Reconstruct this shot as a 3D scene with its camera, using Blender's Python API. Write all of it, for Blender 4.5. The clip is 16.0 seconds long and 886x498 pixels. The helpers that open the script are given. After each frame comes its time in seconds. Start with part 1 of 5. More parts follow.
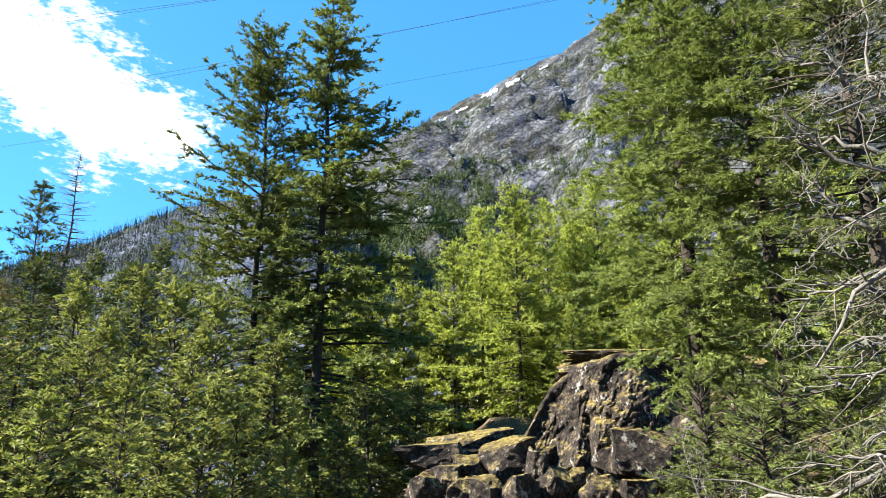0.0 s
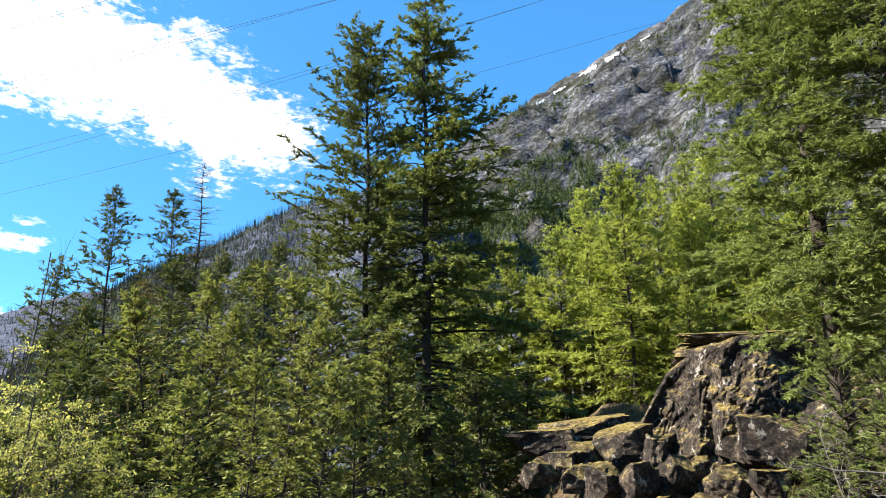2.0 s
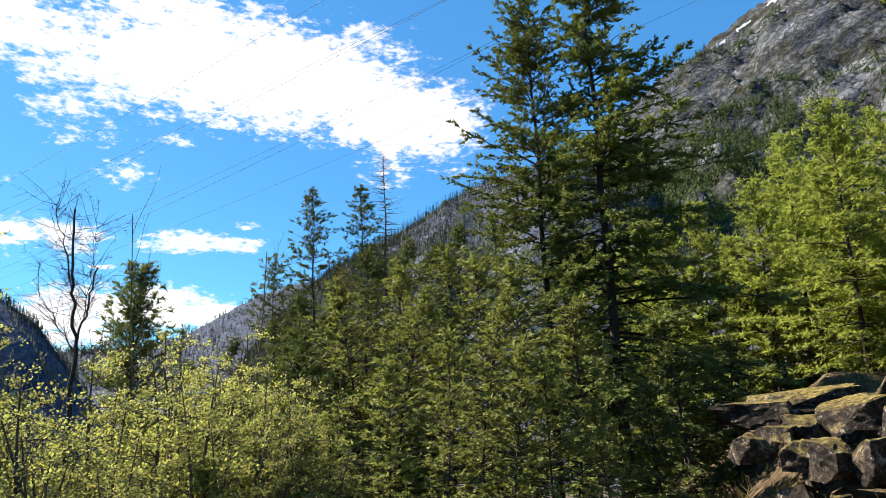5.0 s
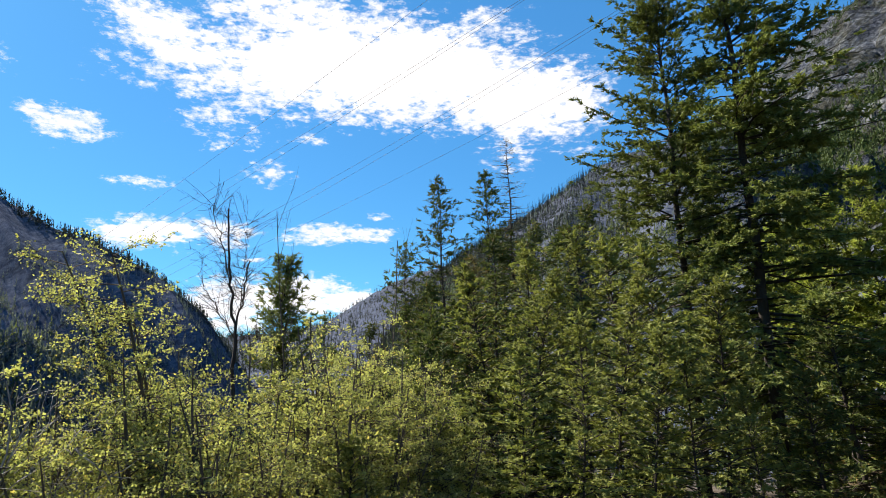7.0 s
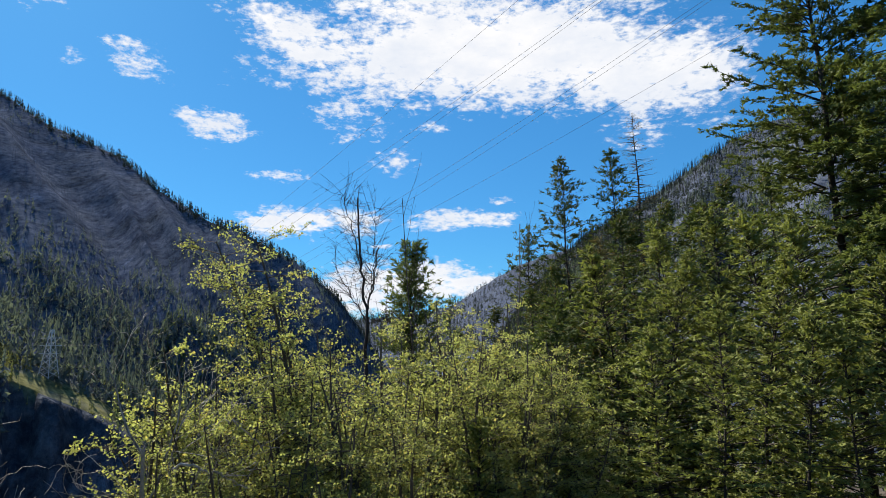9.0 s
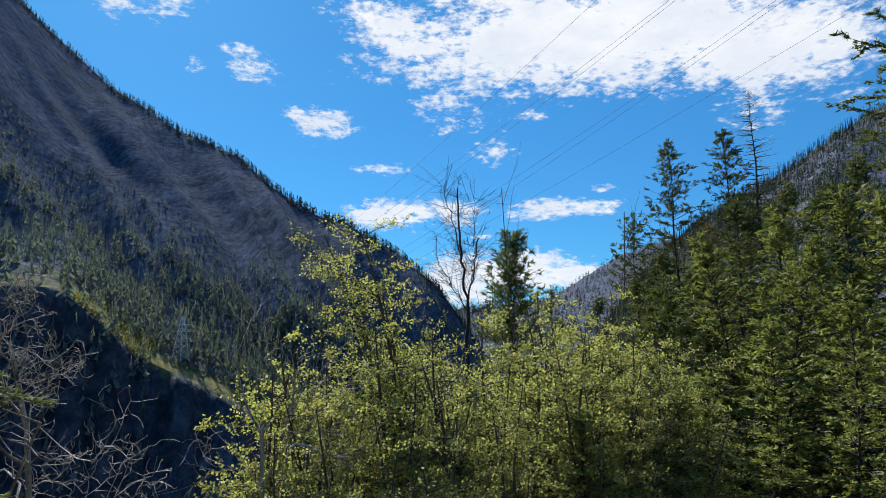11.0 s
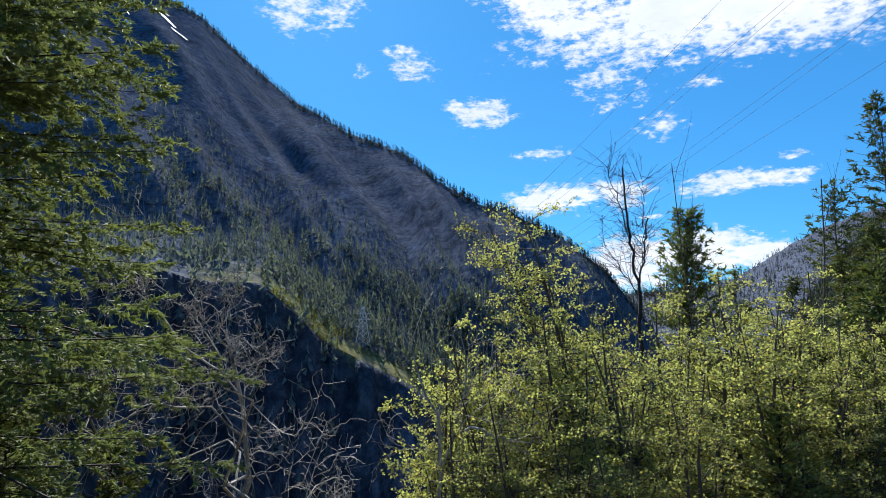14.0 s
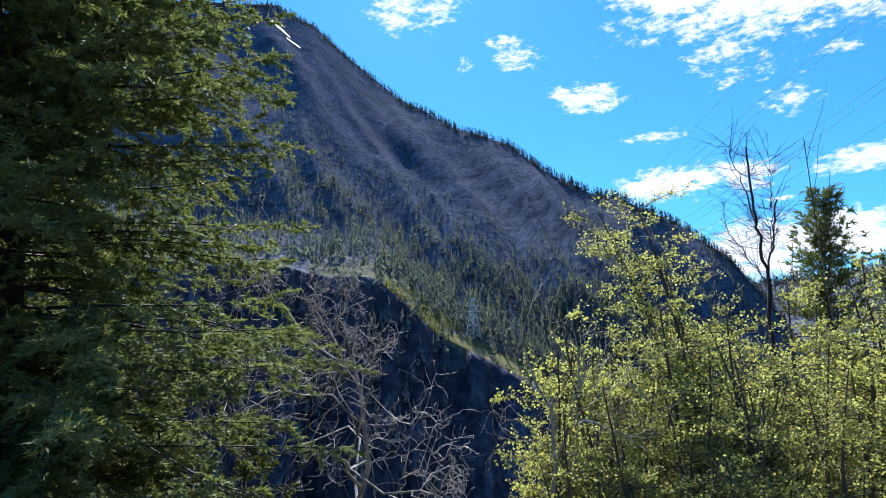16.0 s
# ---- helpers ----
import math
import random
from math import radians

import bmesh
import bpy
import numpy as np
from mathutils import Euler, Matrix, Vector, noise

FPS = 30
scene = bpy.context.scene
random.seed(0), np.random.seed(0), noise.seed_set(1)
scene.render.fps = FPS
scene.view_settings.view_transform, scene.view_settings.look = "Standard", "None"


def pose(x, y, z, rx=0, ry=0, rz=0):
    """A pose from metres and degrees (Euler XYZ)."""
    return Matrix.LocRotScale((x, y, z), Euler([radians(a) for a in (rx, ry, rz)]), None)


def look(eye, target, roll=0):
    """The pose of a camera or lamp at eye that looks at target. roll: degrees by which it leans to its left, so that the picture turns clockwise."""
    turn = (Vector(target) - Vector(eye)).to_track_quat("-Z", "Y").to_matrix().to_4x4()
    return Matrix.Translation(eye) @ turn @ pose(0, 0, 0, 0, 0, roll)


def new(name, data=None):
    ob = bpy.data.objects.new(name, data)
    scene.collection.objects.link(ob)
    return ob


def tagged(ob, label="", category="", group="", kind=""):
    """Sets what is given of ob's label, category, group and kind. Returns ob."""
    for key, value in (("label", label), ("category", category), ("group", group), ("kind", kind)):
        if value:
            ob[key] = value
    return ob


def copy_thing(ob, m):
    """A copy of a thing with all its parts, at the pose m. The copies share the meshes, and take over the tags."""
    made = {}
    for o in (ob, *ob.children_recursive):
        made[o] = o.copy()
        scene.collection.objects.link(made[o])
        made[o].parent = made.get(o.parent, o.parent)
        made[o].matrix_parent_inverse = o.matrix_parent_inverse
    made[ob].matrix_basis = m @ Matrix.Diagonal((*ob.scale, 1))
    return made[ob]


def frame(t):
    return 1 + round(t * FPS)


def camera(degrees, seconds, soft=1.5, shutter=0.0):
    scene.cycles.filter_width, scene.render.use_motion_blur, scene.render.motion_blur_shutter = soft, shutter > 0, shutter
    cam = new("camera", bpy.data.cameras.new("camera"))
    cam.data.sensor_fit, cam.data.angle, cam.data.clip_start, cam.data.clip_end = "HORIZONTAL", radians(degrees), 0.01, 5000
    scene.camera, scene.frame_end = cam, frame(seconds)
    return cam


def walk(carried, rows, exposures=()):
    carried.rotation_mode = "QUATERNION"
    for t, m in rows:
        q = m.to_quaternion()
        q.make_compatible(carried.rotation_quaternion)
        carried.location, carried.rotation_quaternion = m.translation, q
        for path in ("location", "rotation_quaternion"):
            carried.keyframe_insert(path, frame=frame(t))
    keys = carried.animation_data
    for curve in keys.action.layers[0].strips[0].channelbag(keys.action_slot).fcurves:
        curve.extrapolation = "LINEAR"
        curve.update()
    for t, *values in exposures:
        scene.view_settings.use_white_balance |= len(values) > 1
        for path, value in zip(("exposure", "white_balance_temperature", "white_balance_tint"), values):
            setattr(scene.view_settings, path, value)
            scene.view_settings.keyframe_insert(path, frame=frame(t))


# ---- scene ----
# ---- camera and its turn ----
EYE = Vector((0.0, 0.0, 1.6))


def turned(yaw, pitch, roll):
    """A pose at EYE: degrees to the left of +Y, upwards, and of lean."""
    a, b = radians(yaw), radians(pitch)
    return look(EYE, EYE + Vector((-math.sin(a) * math.cos(b), math.cos(a) * math.cos(b), math.sin(b))), roll)


cam = camera(73.06, 16.0, soft=0.4)
PATH = [
    (0.0, turned(-39.87, 14.62, -0.39)),
    (0.5, turned(-37.27, 14.36, -0.31)),
    (1.0, turned(-34.69, 14.08, -0.23)),
    (1.5, turned(-32.22, 13.78, -0.34)),
    (2.0, turned(-29.70, 13.49, -0.60)),
    (2.5, turned(-26.80, 13.15, -0.77)),
    (3.0, turned(-24.33, 12.84, -1.22)),
    (5.5, turned(-9.42, 11.22, -1.82)),
    (6.0, turned(-6.53, 10.99, -1.78)),
    (6.5, turned(-3.40, 10.70, -1.75)),
    (7.0, turned(-0.13, 10.40, -1.67)),
    (7.5, turned(3.06, 10.06, -1.49)),
    (8.0, turned(6.14, 9.64, -1.25)),
    (8.5, turned(9.05, 9.36, -1.06)),
    (9.0, turned(11.80, 9.12, -0.89)),
    (11.5, turned(24.12, 8.02, 0.15)),
    (12.0, turned(27.01, 7.77, 0.34)),
    (12.5, turned(29.75, 7.59, 0.31)),
    (13.0, turned(32.15, 7.41, -0.09)),
    (13.5, turned(34.68, 7.23, -0.44)),
    (14.0, turned(37.21, 7.09, -0.62)),
    (14.5, turned(39.91, 6.96, -0.49)),
    (15.0, turned(42.66, 6.81, -0.36)),
    (15.5, turned(45.12, 6.63, -0.55)),
    (16.0, turned(47.61, 6.45, -0.88)),
]
walk(cam, PATH, [(0.0, 2.2, 6700, 12), (3.0, 1.72, 7000, 15), (5.5, 1.55, 7050, 14), (7.0, 1.35, 6900, 13), (9.0, 1.02, 6500, 11), (12.0, 0.96, 6200, 10), (14.0, 1.16, 6100, 11), (16.0, 1.52, 5850, 15)])


# ---- sky, clouds and sun ----
SUN_AZ, SUN_EL = 52.0, 41.0


def heading(az, el):
    a, b = radians(az), radians(el)
    return Vector((-math.sin(a) * math.cos(b), math.cos(a) * math.cos(b), math.sin(b)))


class Nodes:
    """Short hand for node trees."""

    def __init__(self, tree):
        self.tree = tree
        tree.nodes.clear()

    def add(self, kind, ins=(), **props):
        n = self.tree.nodes.new(kind)
        for k, v in props.items():
            setattr(n, k, v)
        for key, v in dict(ins).items():
            s = n.inputs[key]
            if isinstance(v, bpy.types.NodeSocket):
                self.tree.links.new(v, s)
            else:
                s.default_value = v
        return n

    def math(self, op, a, b=0.0, clamp=False):
        return self.add("ShaderNodeMath", {0: a, 1: b}, operation=op, use_clamp=clamp).outputs[0]

    def vmath(self, op, a, b=(0, 0, 0)):
        n = self.add("ShaderNodeVectorMath", {0: a, 1: b}, operation=op)
        return n.outputs["Value"] if op in ("DOT_PRODUCT", "LENGTH") else n.outputs[0]

    def ramp(self, fac, stops, interp="LINEAR"):
        n = self.add("ShaderNodeValToRGB", {0: fac})
        n.color_ramp.interpolation = interp
        els = n.color_ramp.elements
        while len(els) < len(stops):
            els.new(0.5)
        for e, (p, c) in zip(els, stops):
            e.position, e.color = p, ((c, c, c, 1) if isinstance(c, (int, float)) else (*c, 1))
        return n.outputs[0]

    def noise(self, vec, scale, detail=4, rough=0.55):
        return self.add("ShaderNodeTexNoise", {"Vector": vec, "Scale": scale, "Detail": detail, "Roughness": rough}).outputs[0]

    def mix(self, fac, a, b, blend="MIX"):
        n = self.add("ShaderNodeMix", data_type="RGBA", blend_type=blend)
        for i, v in ((0, fac), (6, a), (7, b)):
            if isinstance(v, bpy.types.NodeSocket):
                self.tree.links.new(v, n.inputs[i])
            else:
                n.inputs[i].default_value = v if i == 0 else (*v, 1)[:4]
        return n.outputs[2]


world = bpy.data.worlds.new("sky")
scene.world = world
world.use_nodes = True
N = Nodes(world.node_tree)
sky = N.add("ShaderNodeTexSky", sky_type="NISHITA", sun_disc=False, sun_elevation=radians(SUN_EL), sun_rotation=radians(-SUN_AZ),
            altitude=600, air_density=1.0, dust_density=0.3, ozone_density=2.5)
way = N.add("ShaderNodeTexCoord").outputs["Generated"]
# clouds: heading, height, half width, half height in degrees, slant, and how solid
BIG_CLOUD = [(6.7, 27.4, 19.8, 5.4, -2, 0.95), (25.4, 28.0, 8.0, 2.9, -20, 0.55), (-10, 24.5, 7.4, 3.3, -6, 0.75), (15.1, 31.0, 9.6, 3.0, -3, 0.6), (-4.1, 25.3, 11.6, 4.1, -21, 0.85), (-11.8, 23.6, 6.2, 3.3, -14, 0.6)]
PUFFS = [(19.8, 20.8, 3.8, 1.3, -20), (-7.1, 18.9, 2.8, 1.7, 2), (-4.8, 31.3, 2.0, 0.8, 2), (32.9, 19.6, 2.4, 1.4, -6), (50, 28.2, 4.0, 1.6, 0), (45.2, 23.5, 0.9, 0.6, 0), (41.3, 25.3, 1.6, 0.6, 0), (39.5, 24, 2.3, 1.3, -15),
         (34.3, 20.1, 2.3, 0.8, -5), (31.3, 19.4, 0.8, 0.7, 0), (27.6, 15.6, 2.2, 0.5, 4), (22.5, 21.3, 2.0, 0.8, -5), (20, 19.9, 3.0, 1.0, -8), (16.8, 17.6, 2.2, 1.1, -10), (12.5, 20.6, 1.6, 0.7, 0), (5.9, 13.6, 1.2, 0.4, 0)]
LOW_CLOUDS = [(26.1, 11.5, 6.2, 1.7, 3, 0.55), (20.2, 11.7, 3.5, 1.5, 0, 0.5), (10.8, 11.9, 4.6, 1.2, 4, 0.45), (6.2, 11.9, 2.6, 0.9, 0, 0.4), (17.5, 9.4, 1.3, 0.3, 0, 0.3), (14.0, 6.0, 10.5, 2.3, -2, 0.7), (20.3, 4.4, 6.6, 2.3, 0, 0.6)]
CLOUDS = BIG_CLOUD + [(a, e, w * 1.3, h * 1.4, s, 0.1) for a, e, w, h, s in PUFFS] + LOW_CLOUDS
shape = 0.0
for az, el, ra, rb, slant, body in CLOUDS:
    c = heading(az, el)
    side = Vector((math.cos(radians(az)), math.sin(radians(az)), 0))
    top = side.cross(c)
    s = radians(slant)
    a, b = side * math.cos(s) + top * math.sin(s), top * math.cos(s) - side * math.sin(s)
    u = N.vmath("DOT_PRODUCT", way, tuple(a / math.sin(radians(ra))))
    v = N.vmath("DOT_PRODUCT", way, tuple(b / math.sin(radians(rb))))
    d = N.math("SQRT", N.math("ADD", N.math("MULTIPLY", u, u), N.math("MULTIPLY", v, v)))
    ahead = N.math("GREATER_THAN", N.vmath("DOT_PRODUCT", way, tuple(c)), 0.3)
    shape = N.math("MAXIMUM", shape, N.math("MULTIPLY", N.math("MINIMUM", N.math("SUBTRACT", 1.3 + body, N.math("MULTIPLY", d, 1.0 + 0.7 * body)), 0.72 + body), ahead))
# unseen scattered clouds overhead and behind, added to raise the fill light
parts = N.add("ShaderNodeSeparateXYZ", {0: way})
overhead = N.add("ShaderNodeMapRange", {0: parts.outputs[2], 1: 0.64, 2: 0.8}, interpolation_type="SMOOTHSTEP").outputs[0]
behind = N.add("ShaderNodeMapRange", {0: parts.outputs[1], 1: -0.3, 2: -0.5}, interpolation_type="SMOOTHSTEP").outputs[0]
shape = N.math("MAXIMUM", shape, N.math("MULTIPLY", N.math("MAXIMUM", overhead, behind), 0.4))
stretched = N.vmath("MULTIPLY", way, (1.0, 1.0, 2.2))
billow = N.noise(stretched, 9.0, 9, 0.62)
wisp = N.noise(stretched, 34.0, 8, 0.68)
shred = N.noise(stretched, 80.0, 5, 0.6)
puffs = N.math("ADD", N.math("MULTIPLY", N.math("SUBTRACT", billow, 0.5), 1.9), N.math("ADD", N.math("MULTIPLY", N.math("SUBTRACT", wisp, 0.5), 2.4), N.math("MULTIPLY", N.math("SUBTRACT", shred, 0.5), 1.3)))
cover = N.math("ADD", N.math("SUBTRACT", shape, 0.62), puffs)
cover = N.add("ShaderNodeMapRange", {0: cover, 1: -0.08, 2: 0.72}, interpolation_type="SMOOTHSTEP").outputs[0]
cover = N.math("MULTIPLY", cover, N.math("GREATER_THAN", shape, 0.01))
white = N.ramp(billow, [(0.35, (1.0, 1.0, 1.0)), (0.62, (0.80, 0.85, 0.93))])
air = N.add("ShaderNodeBackground", {0: N.mix(0.5, N.mix(1.0, sky.outputs[0], (0.42, 1.02, 1.25), "MULTIPLY"), (0.34, 2.1, 5.5)), 1: 0.060})
cloud = N.add("ShaderNodeBackground", {0: white, 1: 0.50})
both = N.add("ShaderNodeMixShader", {0: cover, 1: air.outputs[0], 2: cloud.outputs[0]})
N.add("ShaderNodeOutputWorld", {0: both.outputs[0]})

sun = new("sun", bpy.data.lights.new("sun", "SUN"))
sun.data.energy, sun.data.angle, sun.data.color = 5.0, radians(0.5), (1.0, 0.95, 0.86)
sun.matrix_world = look(heading(SUN_AZ, SUN_EL) * 100, (0, 0, 0))

# ---- materials ----
def material(name):
    m = bpy.data.materials.new(name)
    m.use_nodes = True
    return m, Nodes(m.node_tree)


def leafy(name, dark, light, glow=0.35, gloss=0.65, tip=None):
    """Thin leaf or needle: light falls on it and comes through it."""
    m, n = material(name)
    pos = n.add("ShaderNodeTexCoord").outputs["Object"]
    each = n.add("ShaderNodeNewGeometry").outputs["Random Per Island"]
    patch = n.noise(pos, 0.9, 3)
    tuft = n.noise(pos, 4.5, 2)
    f = n.math("ADD", n.math("MULTIPLY", each, 0.25), n.math("ADD", n.math("MULTIPLY", n.math("SUBTRACT", patch, 0.25), 0.8), n.math("MULTIPLY", n.math("SUBTRACT", tuft, 0.42), 1.1)), True)
    col = n.mix(f, dark, light)
    if tip:
        col = n.mix(n.math("GREATER_THAN", each, 0.93), col, tip)
    tint = n.add("ShaderNodeHueSaturation", {"Color": col, "Value": n.math("ADD", 0.8, n.math("MULTIPLY", n.add("ShaderNodeObjectInfo").outputs["Random"], 0.4))}).outputs[0]
    body = n.add("ShaderNodeBsdfPrincipled", {"Base Color": tint, "Roughness": gloss, "Specular IOR Level": 0.08})
    thin = n.add("ShaderNodeBsdfTranslucent", {"Color": n.mix(1.0, tint, (1.15, 1.22, 0.72), "MULTIPLY")})
    mixed = n.add("ShaderNodeMixShader", {0: glow, 1: body.outputs[0], 2: thin.outputs[0]})
    n.add("ShaderNodeOutputMaterial", {0: mixed.outputs[0]})
    return m


def rough_solid(name, stops, scale=6.0, fine=40.0, bump=0.4, rough=0.9, stretch=(1, 1, 1)):
    """Bark, dead wood, bare rock: broad stains, fine grain and relief."""
    m, n = material(name)
    pos = n.vmath("MULTIPLY", n.add("ShaderNodeTexCoord").outputs["Object"], stretch)
    a, b = n.noise(pos, scale, 6, 0.6), n.noise(pos, fine, 5, 0.65)
    f = n.math("ADD", n.math("MULTIPLY", a, 0.65), n.math("MULTIPLY", b, 0.35))
    col = n.ramp(f, stops)
    relief = n.add("ShaderNodeBump", {"Strength": bump, "Distance": 0.03, "Height": b})
    body = n.add("ShaderNodeBsdfPrincipled", {"Base Color": col, "Roughness": rough, "Specular IOR Level": 0.25, "Normal": relief.outputs[0]})
    n.add("ShaderNodeOutputMaterial", {0: body.outputs[0]})
    return m


# light level is put into the needle colour: FIR shaded, FIR_LIT sunlit
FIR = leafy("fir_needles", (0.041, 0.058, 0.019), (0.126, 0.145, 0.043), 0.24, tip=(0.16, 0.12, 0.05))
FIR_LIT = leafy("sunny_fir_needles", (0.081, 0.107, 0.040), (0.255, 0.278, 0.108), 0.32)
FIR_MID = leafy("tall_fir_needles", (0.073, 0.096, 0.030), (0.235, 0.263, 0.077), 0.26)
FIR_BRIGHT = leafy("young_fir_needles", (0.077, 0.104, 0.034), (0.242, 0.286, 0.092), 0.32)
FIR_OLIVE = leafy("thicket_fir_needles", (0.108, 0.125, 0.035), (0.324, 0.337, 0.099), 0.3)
PINE = leafy("pine_needles", (0.153, 0.185, 0.041), (0.409, 0.450, 0.115), 0.48)
DRY = leafy("dry_needles", (0.102, 0.086, 0.035), (0.228, 0.187, 0.080), 0.22, tip=(0.24, 0.17, 0.09))
COTTON = leafy("cottonwood_leaves", (0.192, 0.198, 0.067), (0.473, 0.475, 0.199), 0.52, 0.5, tip=(0.42, 0.34, 0.12))
LICHEN = leafy("hanging_lichen", (0.045, 0.048, 0.032), (0.13, 0.132, 0.09), 0.2, 0.8)
BARK = rough_solid("conifer_bark", [(0.3, (0.018, 0.015, 0.012)), (0.7, (0.068, 0.056, 0.045))], 3, 22, 0.7, stretch=(1, 1, 0.25))
TWIG = rough_solid("thin_bark", [(0.3, (0.05, 0.04, 0.03)), (0.7, (0.13, 0.11, 0.09))], 5, 40, 0.3, stretch=(1, 1, 0.4))
DEADWOOD = rough_solid("weathered_grey_wood", [(0.38, (0.08, 0.072, 0.064)), (0.62, (0.44, 0.41, 0.37))], 4, 30, 0.4, stretch=(1, 1, 0.3))
LICHEN_WOOD = rough_solid("lichen_grey_wood", [(0.35, (0.05, 0.046, 0.04)), (0.65, (0.20, 0.19, 0.165))], 6, 35, 0.5, stretch=(1, 1, 0.5))
DARKWOOD = rough_solid("charred_wood", [(0.3, (0.016, 0.013, 0.011)), (0.7, (0.06, 0.05, 0.042))], 4, 30, 0.4, stretch=(1, 1, 0.3))
# blue-grey tint puts distance haze into the colour of the burnt wood
SNAG = rough_solid("hazy_burnt_snags", [(0.35, (0.078, 0.085, 0.105)), (0.65, (0.185, 0.200, 0.240))], 0.05, 2, 0.2)

# ---- mesh helpers ----
def mesh_of(name, verts, faces, mat, smooth=False):
    verts, faces = np.asarray(verts, np.float32), np.asarray(faces, np.int32)
    k = faces.shape[1]
    me = bpy.data.meshes.new(name)
    me.vertices.add(len(verts))
    me.vertices.foreach_set("co", verts.ravel())
    me.loops.add(faces.size)
    me.loops.foreach_set("vertex_index", faces.ravel())
    me.polygons.add(len(faces))
    me.polygons.foreach_set("loop_start", np.arange(0, faces.size, k, dtype=np.int32))
    me.polygons.foreach_set("use_smooth", np.full(len(faces), smooth))
    me.update(calc_edges=True)
    if mat:
        me.materials.append(mat)
    return me


def piece(name, data, parent=None, label=""):
    ob = new(name, data)
    ob.parent = parent
    return tagged(ob, label)


def base_of(name, at, label, category, group=""):
    ob = new(name)
    ob.location = at
    ob.empty_display_size = 0.2
    return tagged(ob, label, category, group)


def unit(a):
    return a / np.maximum(np.linalg.norm(a, axis=-1, keepdims=True), 1e-9)


def tubes(P, R, sides=4):
    """Tapered tubes along polylines: P (count, knots, 3), R (count, knots)."""
    P, R = np.asarray(P, float), np.asarray(R, float)
    c, k, _ = P.shape
    t = unit(np.gradient(P, axis=1))
    ref = np.where(np.abs(t[:, :1, 2:]) > 0.8, [[[1.0, 0.13, 0]]], [[[0.1, 0.05, 1.0]]])
    a = unit(np.cross(t, ref))
    b = np.cross(t, a)
    ang = np.arange(sides) * 2 * np.pi / sides
    ring = P[:, :, None] + R[:, :, None, None] * (np.cos(ang)[:, None] * a[:, :, None] + np.sin(ang)[:, None] * b[:, :, None])
    idx = np.arange(c * k * sides).reshape(c, k, sides)
    nxt = np.roll(idx, -1, axis=2)
    f = np.stack([idx[:, :-1], nxt[:, :-1], nxt[:, 1:], idx[:, 1:]], -1).reshape(-1, 4)
    return ring.reshape(-1, 3), f


def joined(*meshes):
    vs, fs, o = [], [], 0
    for v, f in meshes:
        vs.append(v)
        fs.append(np.asarray(f) + o)
        o += len(v)
    return np.concatenate(vs), np.concatenate(fs)


def hash3(i, j, k, seed):
    h = (i * 374761393 + j * 668265263 + k * 2147483647 + seed * 144269) & 0xFFFFFFFF
    h = ((h ^ (h >> 13)) * 1274126177) & 0xFFFFFFFF
    return ((h ^ (h >> 16)) & 0xFFFFFF) / 0xFFFFFF


def vnoise(p, seed=0):
    """Smooth noise of -1 to 1 at points p (n, 3)."""
    p = np.asarray(p, float)
    i = np.floor(p).astype(np.int64)
    f = p - i
    f = f * f * (3 - 2 * f)
    out = 0
    for a in (0, 1):
        for b in (0, 1):
            for c in (0, 1):
                w = (f[:, 0] if a else 1 - f[:, 0]) * (f[:, 1] if b else 1 - f[:, 1]) * (f[:, 2] if c else 1 - f[:, 2])
                out = out + w * hash3(i[:, 0] + a, i[:, 1] + b, i[:, 2] + c, seed)
    return out * 2 - 1


def fbm(p, octaves=4, seed=0):
    p = np.asarray(p, float)
    return sum(vnoise(p * 2 ** o, seed + o) * 0.5 ** o for o in range(octaves))


def facets(p, seed=0):
    """Split rock: tilted flat-topped blocks of a scattered lattice, with crevices between them."""
    p = np.asarray(p, float) @ np.array(Euler((0.5, 0.35, 0.8)).to_matrix())
    i = np.floor(p).astype(np.int64)
    out = np.full(len(p), -0.6)
    for a in (-1, 0, 1):
        for b in (-1, 0, 1):
            for c in (-1, 0, 1):
                h = [hash3(i[:, 0] + a, i[:, 1] + b, i[:, 2] + c, seed + k) for k in range(7)]
                q = p - (i + [a, b, c] + np.stack(h[:3], 1))
                block = np.minimum(0.8 * h[3] - 0.3 + (q * (np.stack(h[4:], 1) - 0.5)).sum(1) * 1.1, 2.6 * (0.8 - np.abs(q).max(1)))
                out = np.maximum(out, block)
    return out - 0.2

# ---- the land: one sheet from the viewpoint to the horizon ----
def crest(az, pairs):
    xs, ys = zip(*pairs)
    return np.interp(az, xs, ys)


RIGHT_PEAK = [(-180, -9), (-120, 8), (-85, 30), (-70, 36), (-60, 35.6), (-54.8, 33.0), (-50.6, 31.4), (-44, 29.1), (-38.5, 26.7), (-35, 25.3), (-28, 21), (-20, 16), (-10, 8), (0, -6), (10, -10), (180, -10)]
RIGHT_SPUR = [(-180, -8), (-90, 3), (-60, 2), (-45, 4), (-38, 9), (-33, 13), (-28, 17), (-25, 18.5), (-18, 18), (-14.2, 16.7), (-11.6, 15.3), (-8.3, 13.3), (-3, 10.6), (1, 7.5), (4, 4), (8, -2), (14, -9), (180, -9)]
LEFT_PEAK = [(-180, -6), (15, -5), (19.6, 1.4), (22, 4.8), (25, 7.0), (28.2, 9.2), (31, 10.6), (33, 11.0), (37.9, 13.7), (41, 16.2), (46.5, 18), (52, 20.8), (56.5, 23.9), (60, 26.5), (64, 27.9), (70, 27.3), (80, 26), (100, 20), (140, 2), (180, -6)]
